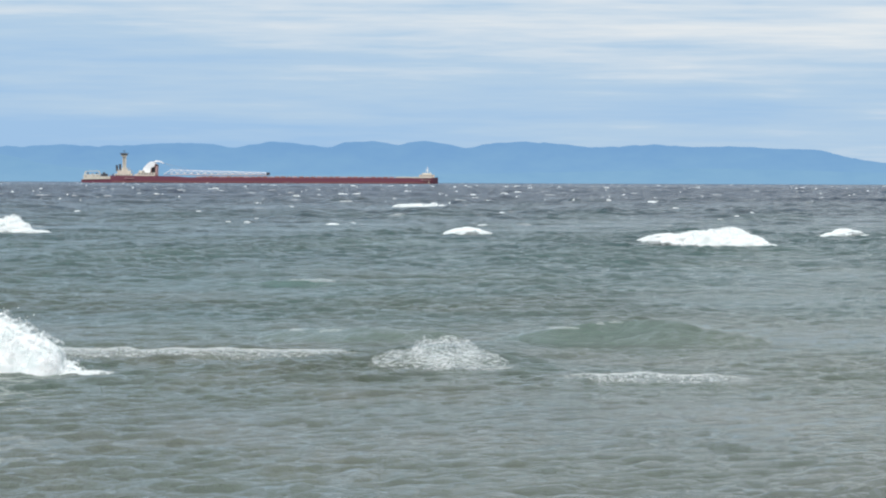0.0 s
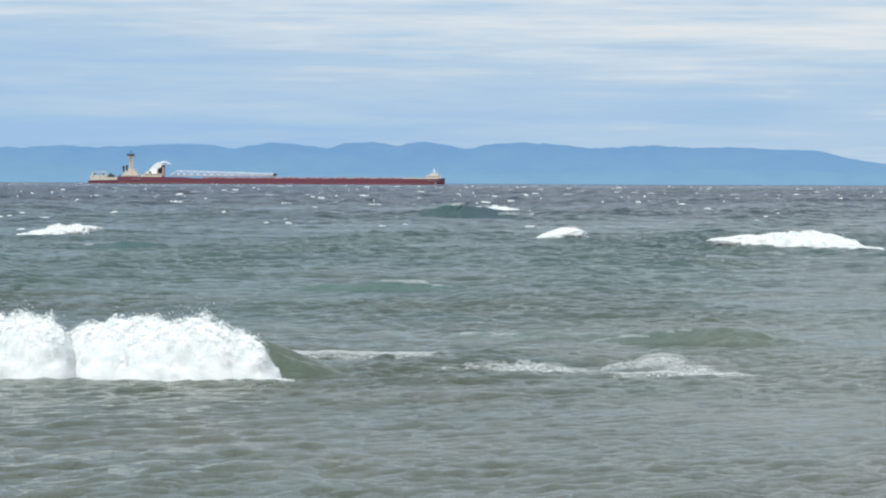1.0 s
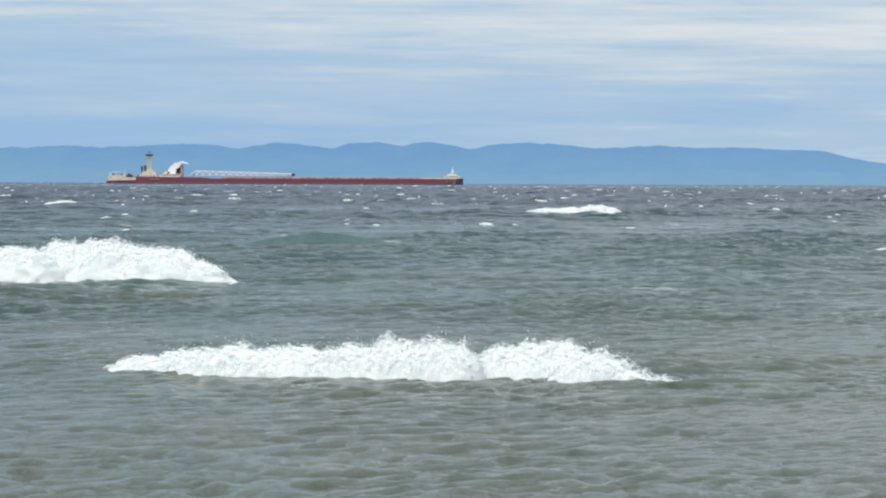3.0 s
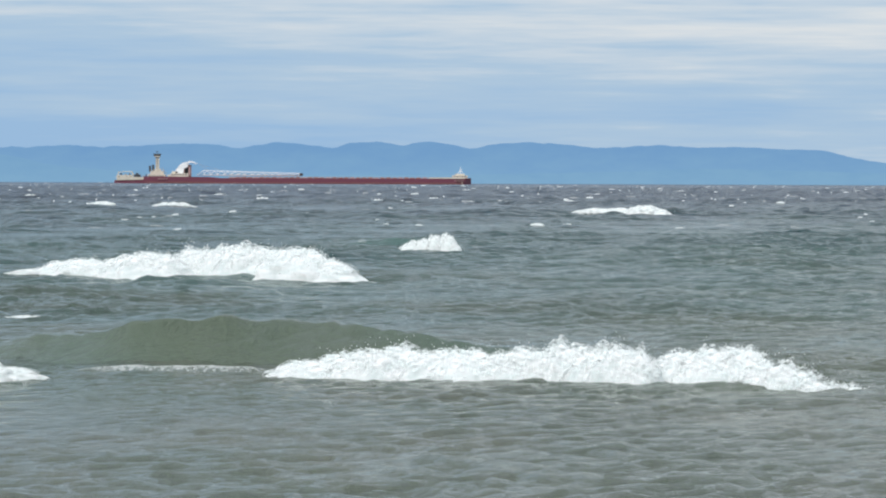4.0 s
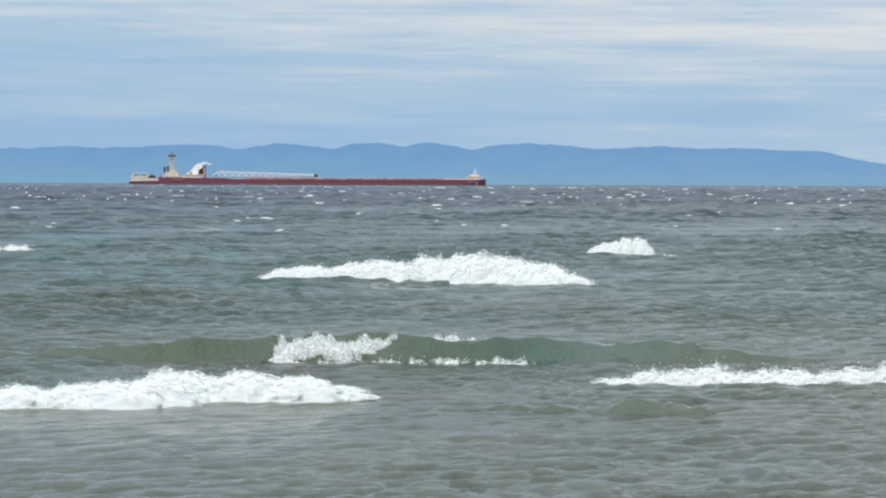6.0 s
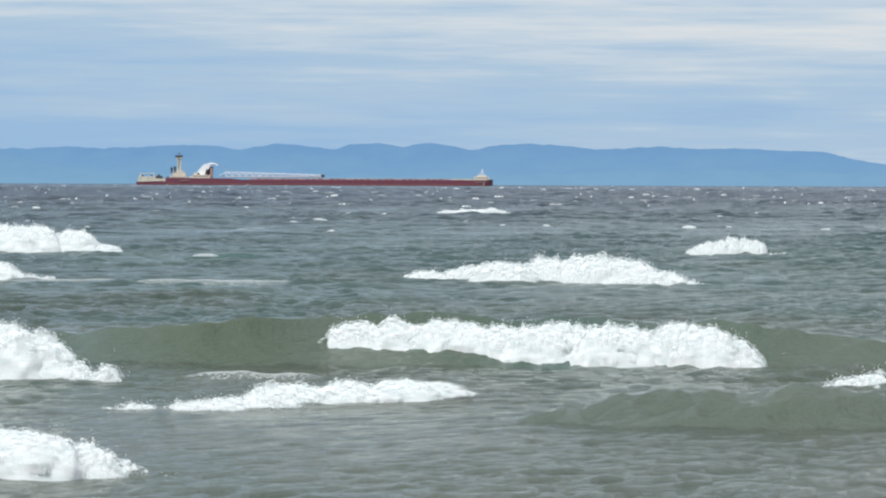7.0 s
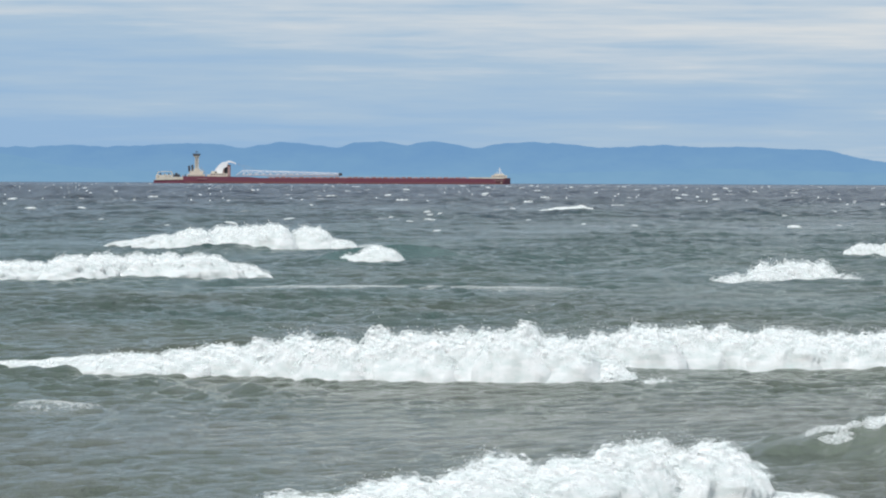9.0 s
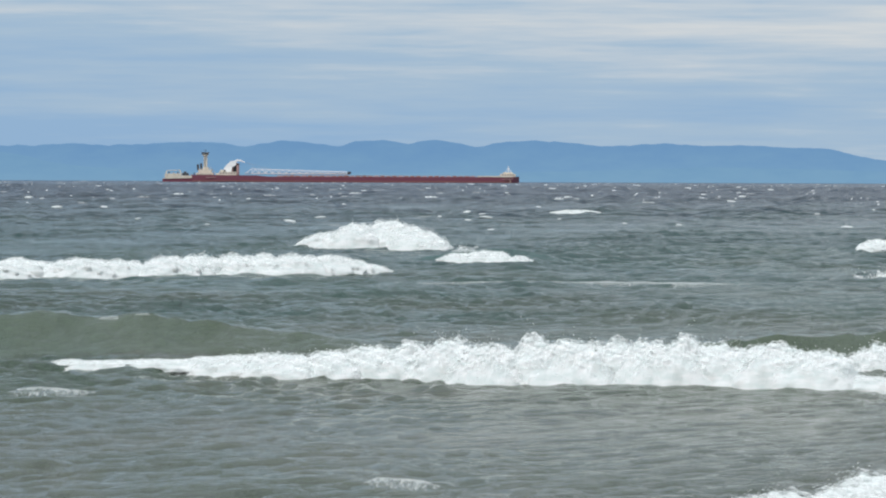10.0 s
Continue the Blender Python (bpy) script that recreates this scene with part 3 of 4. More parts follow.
def breaker(path, crest, label, shapes=None, piece=1.5, deep=1.1, seed=1, rise=0.0, back=0.0, body=0.66, slope=4.8, gaps=0.22, name="breaking_wave"):
    """A wave that breaks: its body and a row of foam pieces that travel with it, rising as the crest
    tumbles and sinking as it is spent. path: seconds, both ends of the white water and their heights;
    crest: seconds and the foam's height at the start, the middle and the end."""
    pick = random.Random(seed)
    shapes = shapes or FOAM_SHAPES
    ob = tagged(new(name), label, "wave", "breaking waves")
    first, last = path[0][0], path[-1][0]
    state = []
    for t in BEATS:
        x0, y0, x1, y1, z0, z1 = track(path, t)
        if t < first or t > last:
            keep = track(path, min(max(t, first), last))
            half_x, half_y = (keep[2] - keep[0]) / 2, (keep[3] - keep[1]) / 2
            cx, cy = (x0 + x1) / 2, (keep[1] + keep[3]) / 2
            x0, x1, y0, y1, z0, z1 = cx - half_x, cx + half_x, cy - half_y, cy + half_y, *keep[4:]
        h = [float(np.interp(t, [r[0] for r in crest], [r[k] for r in crest])) for k in (1, 2, 3)]
        if t < first or t > last:
            away = (first - t) if t < first else (t - last)
            h = [v - 0.5 * away for v in h]
        state.append((t, (x0 + x1) / 2, (y0 + y1) / 2 + back, math.atan2(y1 - y0, x1 - x0), math.hypot(x1 - x0, y1 - y0), z0, z1, h))
    MOVES.append((ob, [(t, pose(x, y, 0, 0, 0, math.degrees(a))) for t, x, y, a, *_ in state]))
    longest = max(s[4] for s in state)
    step = piece * 0.37
    count = max(2, int(round(longest / step)))
    for i in range(count):
        s = (i + 0.5 - count / 2) * step + pick.uniform(-0.1, 0.1) * piece
        tops = []
        uneven = 0.95 + gaps * noise.noise((s * 0.9 / piece, seed * 1.7, 0)) + 0.64 * gaps * noise.noise((s * 2.6 / piece, seed, 5))
        for t, x, y, a, length, z0, z1, h in state:
            u = s / max(0.4 * length, length - 0.35 * piece) + 0.5
            over = max(0.0, -u, u - 1) * length
            tall = float(np.interp(u, (0, 0.1, 0.5, 1), (h[0] * 0.35, h[0], h[1], h[2]))) - over * 0.9
            left = min(1.0, max(0.0, 1 - u) * length / (0.65 * piece))
            if tall > 0:
                tall *= uneven * 0.88
                tall *= 0.06 + 0.94 * left ** 0.7     # the leading end runs out
            lift = float(np.interp(u, (0, 1), (z0, z1))) + rise
            tops.append((t, tall, lift))
        size = max(0.12, max(v for _, v, _ in tops) * pick.uniform(0.92, 1.1))
        ob_foam = mesh_object("foam", shapes[pick.randrange(len(shapes))], None, ob)
        ob_foam.scale = (piece * pick.uniform(0.85, 1.2) * pick.choice((1, -1)), deep * pick.uniform(0.85, 1.2), size)
        side = (pick.uniform(-0.3, 0.3) + 0.9 * noise.noise((s * 0.55, seed, 8))) * deep
        sway = pick.uniform(-3, 3)
        MOVES.append((ob_foam, [(t, pose(s, side + 0.5 * deep + max(0, lift) * slope, lift * 1.1 + max(tall, -1.3) - size * 0.92, 0, 0, sway)) for t, tall, lift in tops]))
    if body:
        high = max(max(s[7]) for s in state)
        front = max(0.9, 1.2 * high)
        span = max(3.0, 3.2 * piece)
        kinds = [swell_mesh(span, high * body, front, front * 3, seed + 50 * k, 0.14 if path[0][2] < 110 else 0.3) for k in range(3)]
        number = max(2, int(round(longest * 1.1 / (span * 0.36))))
        for i in range(number):
            s = (i + 0.5 - number / 2) * span * 0.36
            rows = []
            for t, x, y, a, length, z0, z1, h in state:
                u = s / length + 0.5
                edge = 0.45 * span / length
                over = max(0.0, edge - u, u + edge - 1.0) * length
                tall = float(np.interp(u, (0, 0.5, 0.85, 1), (h[0] * 0.6, h[1], h[2], h[2] * 0.35))) - over * 1.6
                rows.append((t, pose(s, 0.5 * deep + front, max(-high, (tall - high) * body + float(np.interp(u, (0, 1), (z0, z1)))))))
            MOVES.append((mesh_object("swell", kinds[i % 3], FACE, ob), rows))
    return ob


def swell(rows, label, seed, front=1.9, back=4.0, cell=0.14, flecks=0, torn=(), spread=1.75, chop=0.9):
    """A wave that has not broken: rows of seconds, place, width and height."""
    wide = max(r[3] for r in rows)
    tall = max(r[4] for r in rows)
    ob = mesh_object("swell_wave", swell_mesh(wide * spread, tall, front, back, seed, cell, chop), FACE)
    tagged(ob, label, "wave", "unbroken swells")
    pick = random.Random(seed)
    across = len(ob.data.vertices) // 49
    for _ in range(flecks):
        # torn white flecks along the crest
        top = ob.data.vertices[25 * across + int(across * min(0.85, max(0.15, pick.gauss(0.5, 0.15))))].co
        fleck = mesh_object("crest_foam", LACE_SHAPES[pick.randrange(len(LACE_SHAPES))], None, ob)
        fleck.location = (top.x, top.y - 0.12, top.z - 0.03)
        fleck.rotation_euler = (0, 0, pick.uniform(-0.2, 0.2))
        fleck.scale = (pick.uniform(0.2, 0.8) * cell / 0.14, 0.22 * cell / 0.14, pick.uniform(0.03, 0.07) * cell / 0.14)
    for start, end, count, low, high, rows_down, begin, full in torn:
        # foam that spills from the crest down the face: its thickness and reach, seconds in which it grows
        for i in range(count):
            u = (i + pick.random()) / count
            lump = (low + (high - low) * u) * pick.uniform(0.7, 1.4)
            column = min(across - 2, max(1, int(across * (0.5 + (start + (end - start) * u) / (wide * spread)))))
            spot = ob.data.vertices[(25 - int(rows_down * pick.random() ** 1.4)) * across + column].co
            foam = mesh_object("crest_foam", CREST_SHAPES[pick.randrange(len(CREST_SHAPES))], None, ob)
            foam.scale = (pick.uniform(2.2, 4.6) * abs(end - start) / count * pick.choice((1, -1)), pick.uniform(0.12, 0.24), lump)
            late = begin + (full - begin) * 0.6 * pick.random()
            ahead = ob.data.vertices[25 * across + min(across - 2, column + 5)].co - ob.data.vertices[25 * across + max(1, column - 5)].co
            tilt, sway = -math.degrees(math.atan2(ahead.z, ahead.x)), pick.uniform(-8, 8)
            MOVES.append((foam, [(t, pose(spot.x, spot.y + 0.02, spot.z - lump * 0.4 + (1.3 * lump + 0.06) * float(np.interp(t, (late, late + 0.4 * (full - begin) + 0.1), (-1, 0))), 0, tilt, sway)) for t in BEATS]))
    path = []
    for t in BEATS:
        x, y, w, h = track(rows, t)
        last = track(rows, min(max(t, rows[0][0]), rows[-1][0]))
        gone = max(0.0, rows[0][0] - t, t - rows[-1][0])
        path.append((t, pose(x, last[1] + min(front, 1.9) * 0.95, max(-tall - 0.6, last[3] - tall - 0.5 * gone))))
    MOVES.append((ob, path))
    return ob


def streak(rows, label, seed, wide=1.6):
    """Spent foam lying on the water in torn patches."""
    long = max(r[3] for r in rows)
    s = np.linspace(-0.5, 0.5, int(long / 0.12))
    d = np.linspace(-0.5, 0.5, 14)
    S, D = np.meshgrid(s, d)
    x = S * long
    edge = np.array([noise.fractal((v * 1.1, seed, 0), 0.8, 2, 4) for v in x[0]])
    y = D * wide * (1 + 0.5 * edge[None, :]) + 0.5 * edge[None, :]
    rim = np.clip(np.abs(D) * 2, 0, 1) ** 2 * 0.5 + np.clip(np.abs(S) * 2 - 0.6, 0, 1) * 0.5
    z = 0.07 * (1 - (np.abs(D) * 2) ** 2) * (1 - np.abs(2 * S) ** 4) + 0.02 * edge[None, :] - 0.02 - 0.5 * (np.abs(D) * 2) ** 6
    mesh = grid_mesh("foam_streak", [(x, y, z)])
    mesh.attributes.new("rim", "FLOAT", "POINT").data.foreach_set("value", rim.ravel().astype(np.float32))
    ob = tagged(mesh_object("foam_streak", mesh, LACE), label, "foam", "foam streaks")
    path = []
    for t in BEATS:
        x, y, w, show = track(rows, t)
        last = track(rows, min(max(t, rows[0][0]), rows[-1][0]))
        gone = max(0.0, rows[0][0] - t, t - rows[-1][0])
        path.append((t, pose(x, last[1] + 0.4, 0.06 + 0.12 * (last[3] - 1) - 0.4 * min(gone, 2))))
    MOVES.append((ob, path))
    return ob

# seconds, place and height of each wave's white water
NEAR_BREAKER_PATH = [
    (0, -15.24, 67.9, -5.79, 64.9, 0.02, 0.0), (0.5, -14.22, 67.4, -3.69, 63.5, 0.07, 0.0), (1, -12.67, 66.4, -2.36, 62.1, 0.11, 0.0),
    (1.5, -10.1, 67.0, -0.87, 63.6, 0.06, 0.0), (2, -8.28, 66.8, 0.43, 63.0, 0.12, -0.01), (2.5, -6.92, 66.3, 1.74, 62.6, 0.1, 0.0),
    (4, -2.69, 64.2, 5.42, 61.0, 0.07, 0.0), (4.5, -1.56, 63.5, 6.76, 60.3, 0.06, 0.0), (5, -0.2, 63.0, 8.14, 59.7, 0.06, 0.0),
    (5.5, 0.66, 63.7, 9.5, 60.7, 0.01, 0.0), (7, 5.52, 61.7, 12.26, 60.3, 0.0, 0.0), (8, 8.35, 61.5, 14.67, 60.3, 0.0, 0.0)]
NEAR_BREAKER_FOAM = [
    (0, 0.53, 0.8, 0.97), (0.5, 0.61, 0.87, 1.01), (1, 0.43, 0.78, 0.99),
    (1.5, 0.2, 0.45, 0.73), (2, 0.17, 0.39, 0.7), (2.5, 0.13, 0.39, 0.61),
    (4, 0.25, 0.39, 0.5), (4.5, 0.14, 0.32, 0.46), (5, 0.14, 0.22, 0.36),
    (5.5, 0.08, 0.18, 0.27), (7, 0.06, 0.1, 0.1), (8, -0.16, -0.16, -0.16)]
FOLLOW_BREAKER_PATH = [
    (3, -16.29, 64.7, -9.87, 65.2, 0.0, 0.0), (4, -11.11, 60.0, -6.0, 62.4, -0.01, 0.07), (4.5, -9.5, 57.5, -4.38, 59.7, 0.0, 0.03),
    (5, -8.0, 57.8, -3.21, 59.7, 0.0, 0.02), (5.5, -6.93, 55.4, -1.8, 57.5, 0.0, 0.02), (7, -4.66, 54.9, 0.59, 57.2, -0.07, 0.19),
    (7.5, -3.89, 52.5, -0.13, 54.2, -0.03, 0.06), (8, -1.56, 51.5, 0.52, 52.4, -0.01, 0.03), (8.5, -0.6, 51.5, 1.14, 52.2, -0.01, 0.04)]
FOLLOW_BREAKER_FOAM = [
    (3, -0.17, -0.17, -0.17), (4, 0.33, 0.37, 0.37), (4.5, 0.39, 0.55, 0.51),
    (5, 0.31, 0.39, 0.43), (5.5, 0.38, 0.45, 0.49), (7, 0.03, 0.06, 0.10),
    (7.5, 0.03, 0.05, 0.06), (8, 0.01, 0.03, 0.03), (8.5, -0.14, -0.14, -0.14)]
MIDDLE_BREAKER_PATH = [
    (5.2, -4.14, 68.1, 1.07, 68.1, 0.08, 0.1), (5.8, -2.86, 68.1, 1.52, 68.1, 0.16, 0.18), (6.8, -2.2, 68.8, 4.08, 68.8, 0.16, 0.05),
    (7, -2.3, 68.8, 5.2, 68.4, 0.07, 0.0), (7.5, -2.61, 68.9, 6.22, 67.5, 0.02, 0.0), (8, -2.26, 68.4, 8.78, 68.0, 0.0, 0.0),
    (8.5, -0.8, 68.4, 10.58, 67.9, 0.0, 0.0), (9, 1.44, 66.9, 12.38, 67.9, 0.0, 0.0), (10, 5.8, 65.8, 15.45, 67.5, 0.0, 0.01)]
MIDDLE_BREAKER_FOAM = [
    (5.2, -0.81, -0.81, -0.81), (5.8, -0.45, -0.41, -0.41), (6.8, 0.5, 0.56, 0.58),
    (7, 0.68, 0.65, 0.84), (7.5, 0.56, 0.7, 0.72), (8, 0.49, 0.64, 0.78),
    (8.5, 0.74, 0.66, 0.58), (9, 0.70, 0.60, 0.44), (10, 0.39, 0.39, 0.39)]
LATE_BREAKER_PATH = [
    (5.5, -17.73, 66.7, -9.34, 67.4, 0.0, 0.0), (7, -12.12, 65.4, -5.66, 63.7, 0.0, 0.0), (7.5, -11.81, 66.1, -3.68, 63.5, 0.01, 0.0),
    (8, -10.93, 65.9, -1.9, 62.7, 0.06, 0.0), (8.5, -9.27, 66.7, 0.4, 62.8, 0.11, -0.01), (9, -7.38, 65.6, 2.33, 61.8, 0.07, 0.0),
    (9.5, -6.88, 64.9, 4.14, 60.6, 0.09, 0.0), (10, -6.53, 64.7, 5.99, 59.7, 0.11, 0.0)]
LATE_BREAKER_FOAM = [
    (5.5, -0.18, 0.36, 0.45), (7, 0.6, 0.82, 0.86), (7.5, 0.52, 0.78, 0.91),
    (8, 0.2, 0.54, 0.9), (8.5, 0.13, 0.55, 0.87), (9, 0.13, 0.51, 0.89),
    (9.5, 0.08, 0.46, 0.8), (10, 0.07, 0.46, 0.71)]
SHORE_RIPPLE_BREAKER_PATH = [
    (4, -6.02, 41.5, -4.68, 42.0, 0.0, 0.0), (4.5, -5.15, 41.2, -3.82, 41.8, 0.0, 0.01), (5, -4.83, 40.8, -2.98, 41.0, 0.0, 0.0),
    (5.5, -3.79, 41.4, -2.5, 41.0, 0.0, 0.0), (6.2, -3.21, 41.1, -1.98, 40.8, 0.0, 0.0)]
SHORE_RIPPLE_BREAKER_FOAM = [
    (4, 0.0, 0.11, 0.22), (4.5, 0.28, 0.28, 0.28), (5, 0.14, 0.16, 0.18),
    (5.5, 0.06, 0.11, 0.14), (6.2, -0.16, -0.16, -0.16)]
SHORE_BREAKER_PATH = [
    (5.7, -9.24, 43.5, -5.47, 43.8, 0.0, 0.0), (6.8, -6.74, 42.5, -3.57, 43.5, 0.0, 0.0), (7, -6.67, 42.1, -3.09, 42.7, 0.0, 0.0),
    (7.5, -5.26, 39.9, -1.54, 41.3, 0.0, 0.01), (8, -5.34, 38.5, 0.05, 40.1, 0.0, 0.0), (8.5, -4.17, 37.2, 1.59, 39.1, 0.0, 0.0),
    (9, -2.1, 36.6, 3.5, 38.8, 0.0, 0.05), (9.5, -0.44, 36.3, 4.79, 38.4, 0.0, 0.06), (10, 1.73, 36.0, 6.4, 37.9, 0.0, 0.06)]
SHORE_BREAKER_FOAM = [
    (5.7, 0.12, 0.35, 0.35), (6.8, 0.52, 0.57, 0.52), (7, 0.42, 0.51, 0.43),
    (7.5, 0.56, 0.41, 0.34), (8, 0.43, 0.54, 0.42), (8.5, 0.3, 0.56, 0.66),
    (9, 0.1, 0.38, 0.62), (9.5, 0.1, 0.36, 0.66), (10, 0.07, 0.25, 0.42)]
BAR_BREAKER_PATH = [
    (0.8, -21.36, 125.1, -14.07, 122.9, 0.0, 0.0), (1.5, -20.76, 129.6, -11.9, 125.9, 0.17, -0.06), (2, -21.24, 132.5, -10.65, 128.1, 0.1, -0.02),
    (2.5, -19.08, 131.9, -8.35, 127.4, 0.12, -0.03), (4, -13.44, 134.9, -2.7, 130.3, 0.28, -0.11), (4.5, -11.4, 136.3, -0.86, 131.8, 0.28, -0.12),
    (5, -9.55, 134.7, 0.77, 130.2, 0.28, -0.11), (5.5, -7.9, 132.7, 2.43, 128.2, 0.23, -0.09), (7, -1.69, 134.2, 6.96, 130.3, 0.08, -0.01),
    (7.5, -0.8, 135.5, 9.11, 135.6, 0.0, 0.0), (8, 4.63, 136.4, 10.95, 138.9, 0.0, 0.01), (9, 8.39, 133.1, 12.86, 135.0, -0.06, 0.12)]
BAR_BREAKER_FOAM = [
    (0.8, 0.36, 0.55, 0.55), (1.5, 0.56, 0.76, 0.72), (2, 0.57, 1.16, 1.16),
    (2.5, 0.67, 1.24, 0.96), (4, 0.18, 0.77, 1.16), (4.5, 0.18, 0.65, 1.07),
    (5, 0.18, 0.59, 1.02), (5.5, 0.17, 0.59, 0.9), (7, 0.18, 0.63, 0.63),
    (7.5, 0.17, 0.59, 0.59), (8, 0.2, 0.53, 0.53), (9, 0.15, 0.35, 0.4)]
OUTER_BREAKER_PATH = [
    (5.8, -26.25, 180.6, -20.15, 178.1, 0.05, -0.01), (7, -24.82, 179.1, -14.86, 174.9, 0.28, -0.15), (7.5, -22.42, 179.1, -12.23, 174.8, 0.23, -0.09),
    (8, -19.04, 180.5, -10.31, 176.7, 0.28, -0.14), (8.5, -17.66, 183.3, -8.09, 179.3, 0.2, -0.08), (9, -15.4, 185.3, -5.58, 181.0, 0.06, -0.01),
    (10, -7.11, 180.9, 0.05, 177.8, 0.24, -0.11)]
OUTER_BREAKER_FOAM = [
    (5.8, 0.24, 0.72, 0.96), (7, 0.47, 0.95, 1.19), (7.5, 0.47, 0.95, 1.14),
    (8, 0.19, 0.72, 1.34), (8.5, 0.19, 0.68, 1.22), (9, 0.2, 0.8, 1.1), (9.5, 0.2, 1.3, 0.6),
    (10, 0.29, 1.08, 0.53)]
OUTER_BAR_BREAKER_PATH = [
    (5.8, -23.31, 125.6, -16.71, 126.7, 0.0, 0.0), (7, -19.56, 123.3, -12.09, 126.3, 0.0, 0.01), (7.5, -19.78, 124.6, -10.52, 126.9, 0.0, 0.0),
    (8, -17.57, 126.4, -8.93, 130.2, 0.0, 0.02), (8.5, -16.68, 125.9, -6.71, 130.5, -0.0, 0.04), (9, -16.47, 124.1, -5.2, 129.3, -0.03, 0.09),
    (10, -14.98, 125.1, -1.19, 131.4, -0.02, 0.08)]
OUTER_BAR_BREAKER_FOAM = [
    (5.8, 0.17, 0.51, 0.68), (7, 0.5, 0.75, 0.84), (7.5, 0.51, 0.76, 0.84),
    (8, 0.43, 0.69, 0.77), (8.5, 0.43, 0.69, 0.77), (9, 0.42, 0.65, 0.68),
    (10, 0.48, 0.52, 0.65)]
SMALL_OUTER_BREAKER_PATH = [
    (7.2, -11.0, 193.6, -9.41, 192.9, 0.03, -0.01), (8, -8.57, 184.2, -6.44, 183.3, 0.05, -0.02), (8.5, -5.78, 170.1, -3.64, 169.1, 0.15, -0.08),
    (9, -4.23, 166.1, -1.5, 164.9, 0.2, -0.1), (10, -0.71, 160.0, 2.81, 158.4, 0.05, -0.02)]
SMALL_OUTER_BREAKER_FOAM = [
    (7.2, -0.52, -0.52, -0.52), (8, 0.2, 0.3, 0.3), (8.5, 0.3, 0.55, 0.75),
    (9, 0.27, 0.62, 0.62), (10, 0.38, 0.51, 0.51)]
EARLY_OUTER_BREAKER_PATH = [
    (0, 8.69, 193.1, 14.25, 190.6, 0.12, -0.05), (0.5, 10.67, 196.0, 16.61, 193.3, 0.19, -0.09), (1, 11.96, 193.5, 18.42, 190.6, 0.17, -0.07),
    (1.5, 13.81, 192.6, 20.09, 189.7, 0.2, -0.09), (2, 14.9, 186.9, 22.25, 183.5, 0.09, -0.03), (2.5, 15.42, 185.2, 20.62, 182.8, 0.07, -0.02),
    (3.3, 19.97, 181.9, 24.55, 179.8, 0.05, -0.02)]
EARLY_OUTER_BREAKER_FOAM = [
    (0, 0.31, 0.57, 0.9), (0.5, 0.26, 0.57, 0.84), (1, 0.21, 0.51, 0.72),
    (1.5, 0.13, 0.35, 0.57), (2, 0.14, 0.3, 0.47), (2.5, 0.21, 0.29, 0.33),
    (3.3, -0.48, -0.48, -0.48)]
PEELING_BREAKER_PATH = [
    (3.2, -4.43, 182.7, -2.46, 181.9, 0.07, -0.03), (4, -2.0, 180.0, 0.7, 178.8, 0.16, -0.08), (4.5, 0.4, 185.4, 2.74, 184.3, 0.18, -0.09),
    (5, 1.98, 171.7, 4.53, 170.6, 0.16, -0.08), (5.5, 3.76, 174.1, 6.22, 173.0, 0.21, -0.11), (7, 10.25, 179.4, 13.73, 177.8, 0.1, -0.05),
    (7.5, 11.02, 172.7, 16.46, 170.2, 0.15, -0.06), (8, 13.34, 176.8, 19.21, 174.1, 0.09, -0.03), (8.5, 15.24, 177.2, 21.32, 174.4, 0.04, -0.0),
    (9, 15.63, 169.0, 20.77, 166.6, 0.12, -0.05), (9.8, 17.81, 164.5, 21.96, 162.5, 0.05, -0.01)]
PEELING_BREAKER_FOAM = [
    (3.2, -0.61, -0.61, -0.61), (4, 0.19, 0.63, 0.96), (4.5, 0.2, 0.59, 0.74),
    (5, 0.18, 0.6, 0.83), (5.5, 0.19, 0.6, 0.93), (7, 0.24, 0.72, 0.62),
    (7.5, 0.23, 0.74, 0.6), (8, 0.24, 0.75, 0.61), (8.5, 0.33, 0.71, 0.61),
    (9, 0.4, 0.49, 0.54), (9.8, -0.44, -0.44, -0.44)]
FAR_BREAKER_PATH = [
    (0, -5.36, 471.3, 0.33, 468.9, 0.1, -0.05), (0.5, -4.67, 469.4, 3.17, 466.0, 0.06, -0.02), (1, 0.33, 431.5, 7.22, 428.4, 0.05, -0.02),
    (1.5, 3.57, 410.9, 9.67, 408.2, 0.12, -0.05), (2, 3.71, 400.1, 11.92, 396.5, 0.14, -0.06), (2.5, 5.45, 403.5, 14.5, 399.5, 0.07, -0.02),
    (4, 11.11, 373.8, 19.49, 370.0, 0.26, -0.12), (4.5, 11.72, 378.8, 21.77, 374.3, 0.23, -0.1), (5, 12.31, 373.6, 23.6, 368.5, 0.22, -0.1),
    (5.5, 13.8, 373.2, 25.45, 368.0, 0.15, -0.06), (6.3, 19.24, 362.5, 29.54, 357.9, 0.09, -0.03)]
FAR_BREAKER_FOAM = [
    (0, 0.16, 0.25, 0.25), (0.5, 0.16, 0.33, 0.25), (1, 0.08, 0.3, 0.23),
    (1.5, 0.14, 0.29, 0.5), (2, 0.21, 0.49, 0.55), (2.5, 0.28, 0.56, 0.49),
    (4, 0.26, 0.52, 0.72), (4.5, 0.33, 0.4, 0.46), (5, 0.23, 0.13, 0.39),
    (5.5, 0.33, 0.1, 0.26), (6.3, -0.58, -0.58, -0.58)]
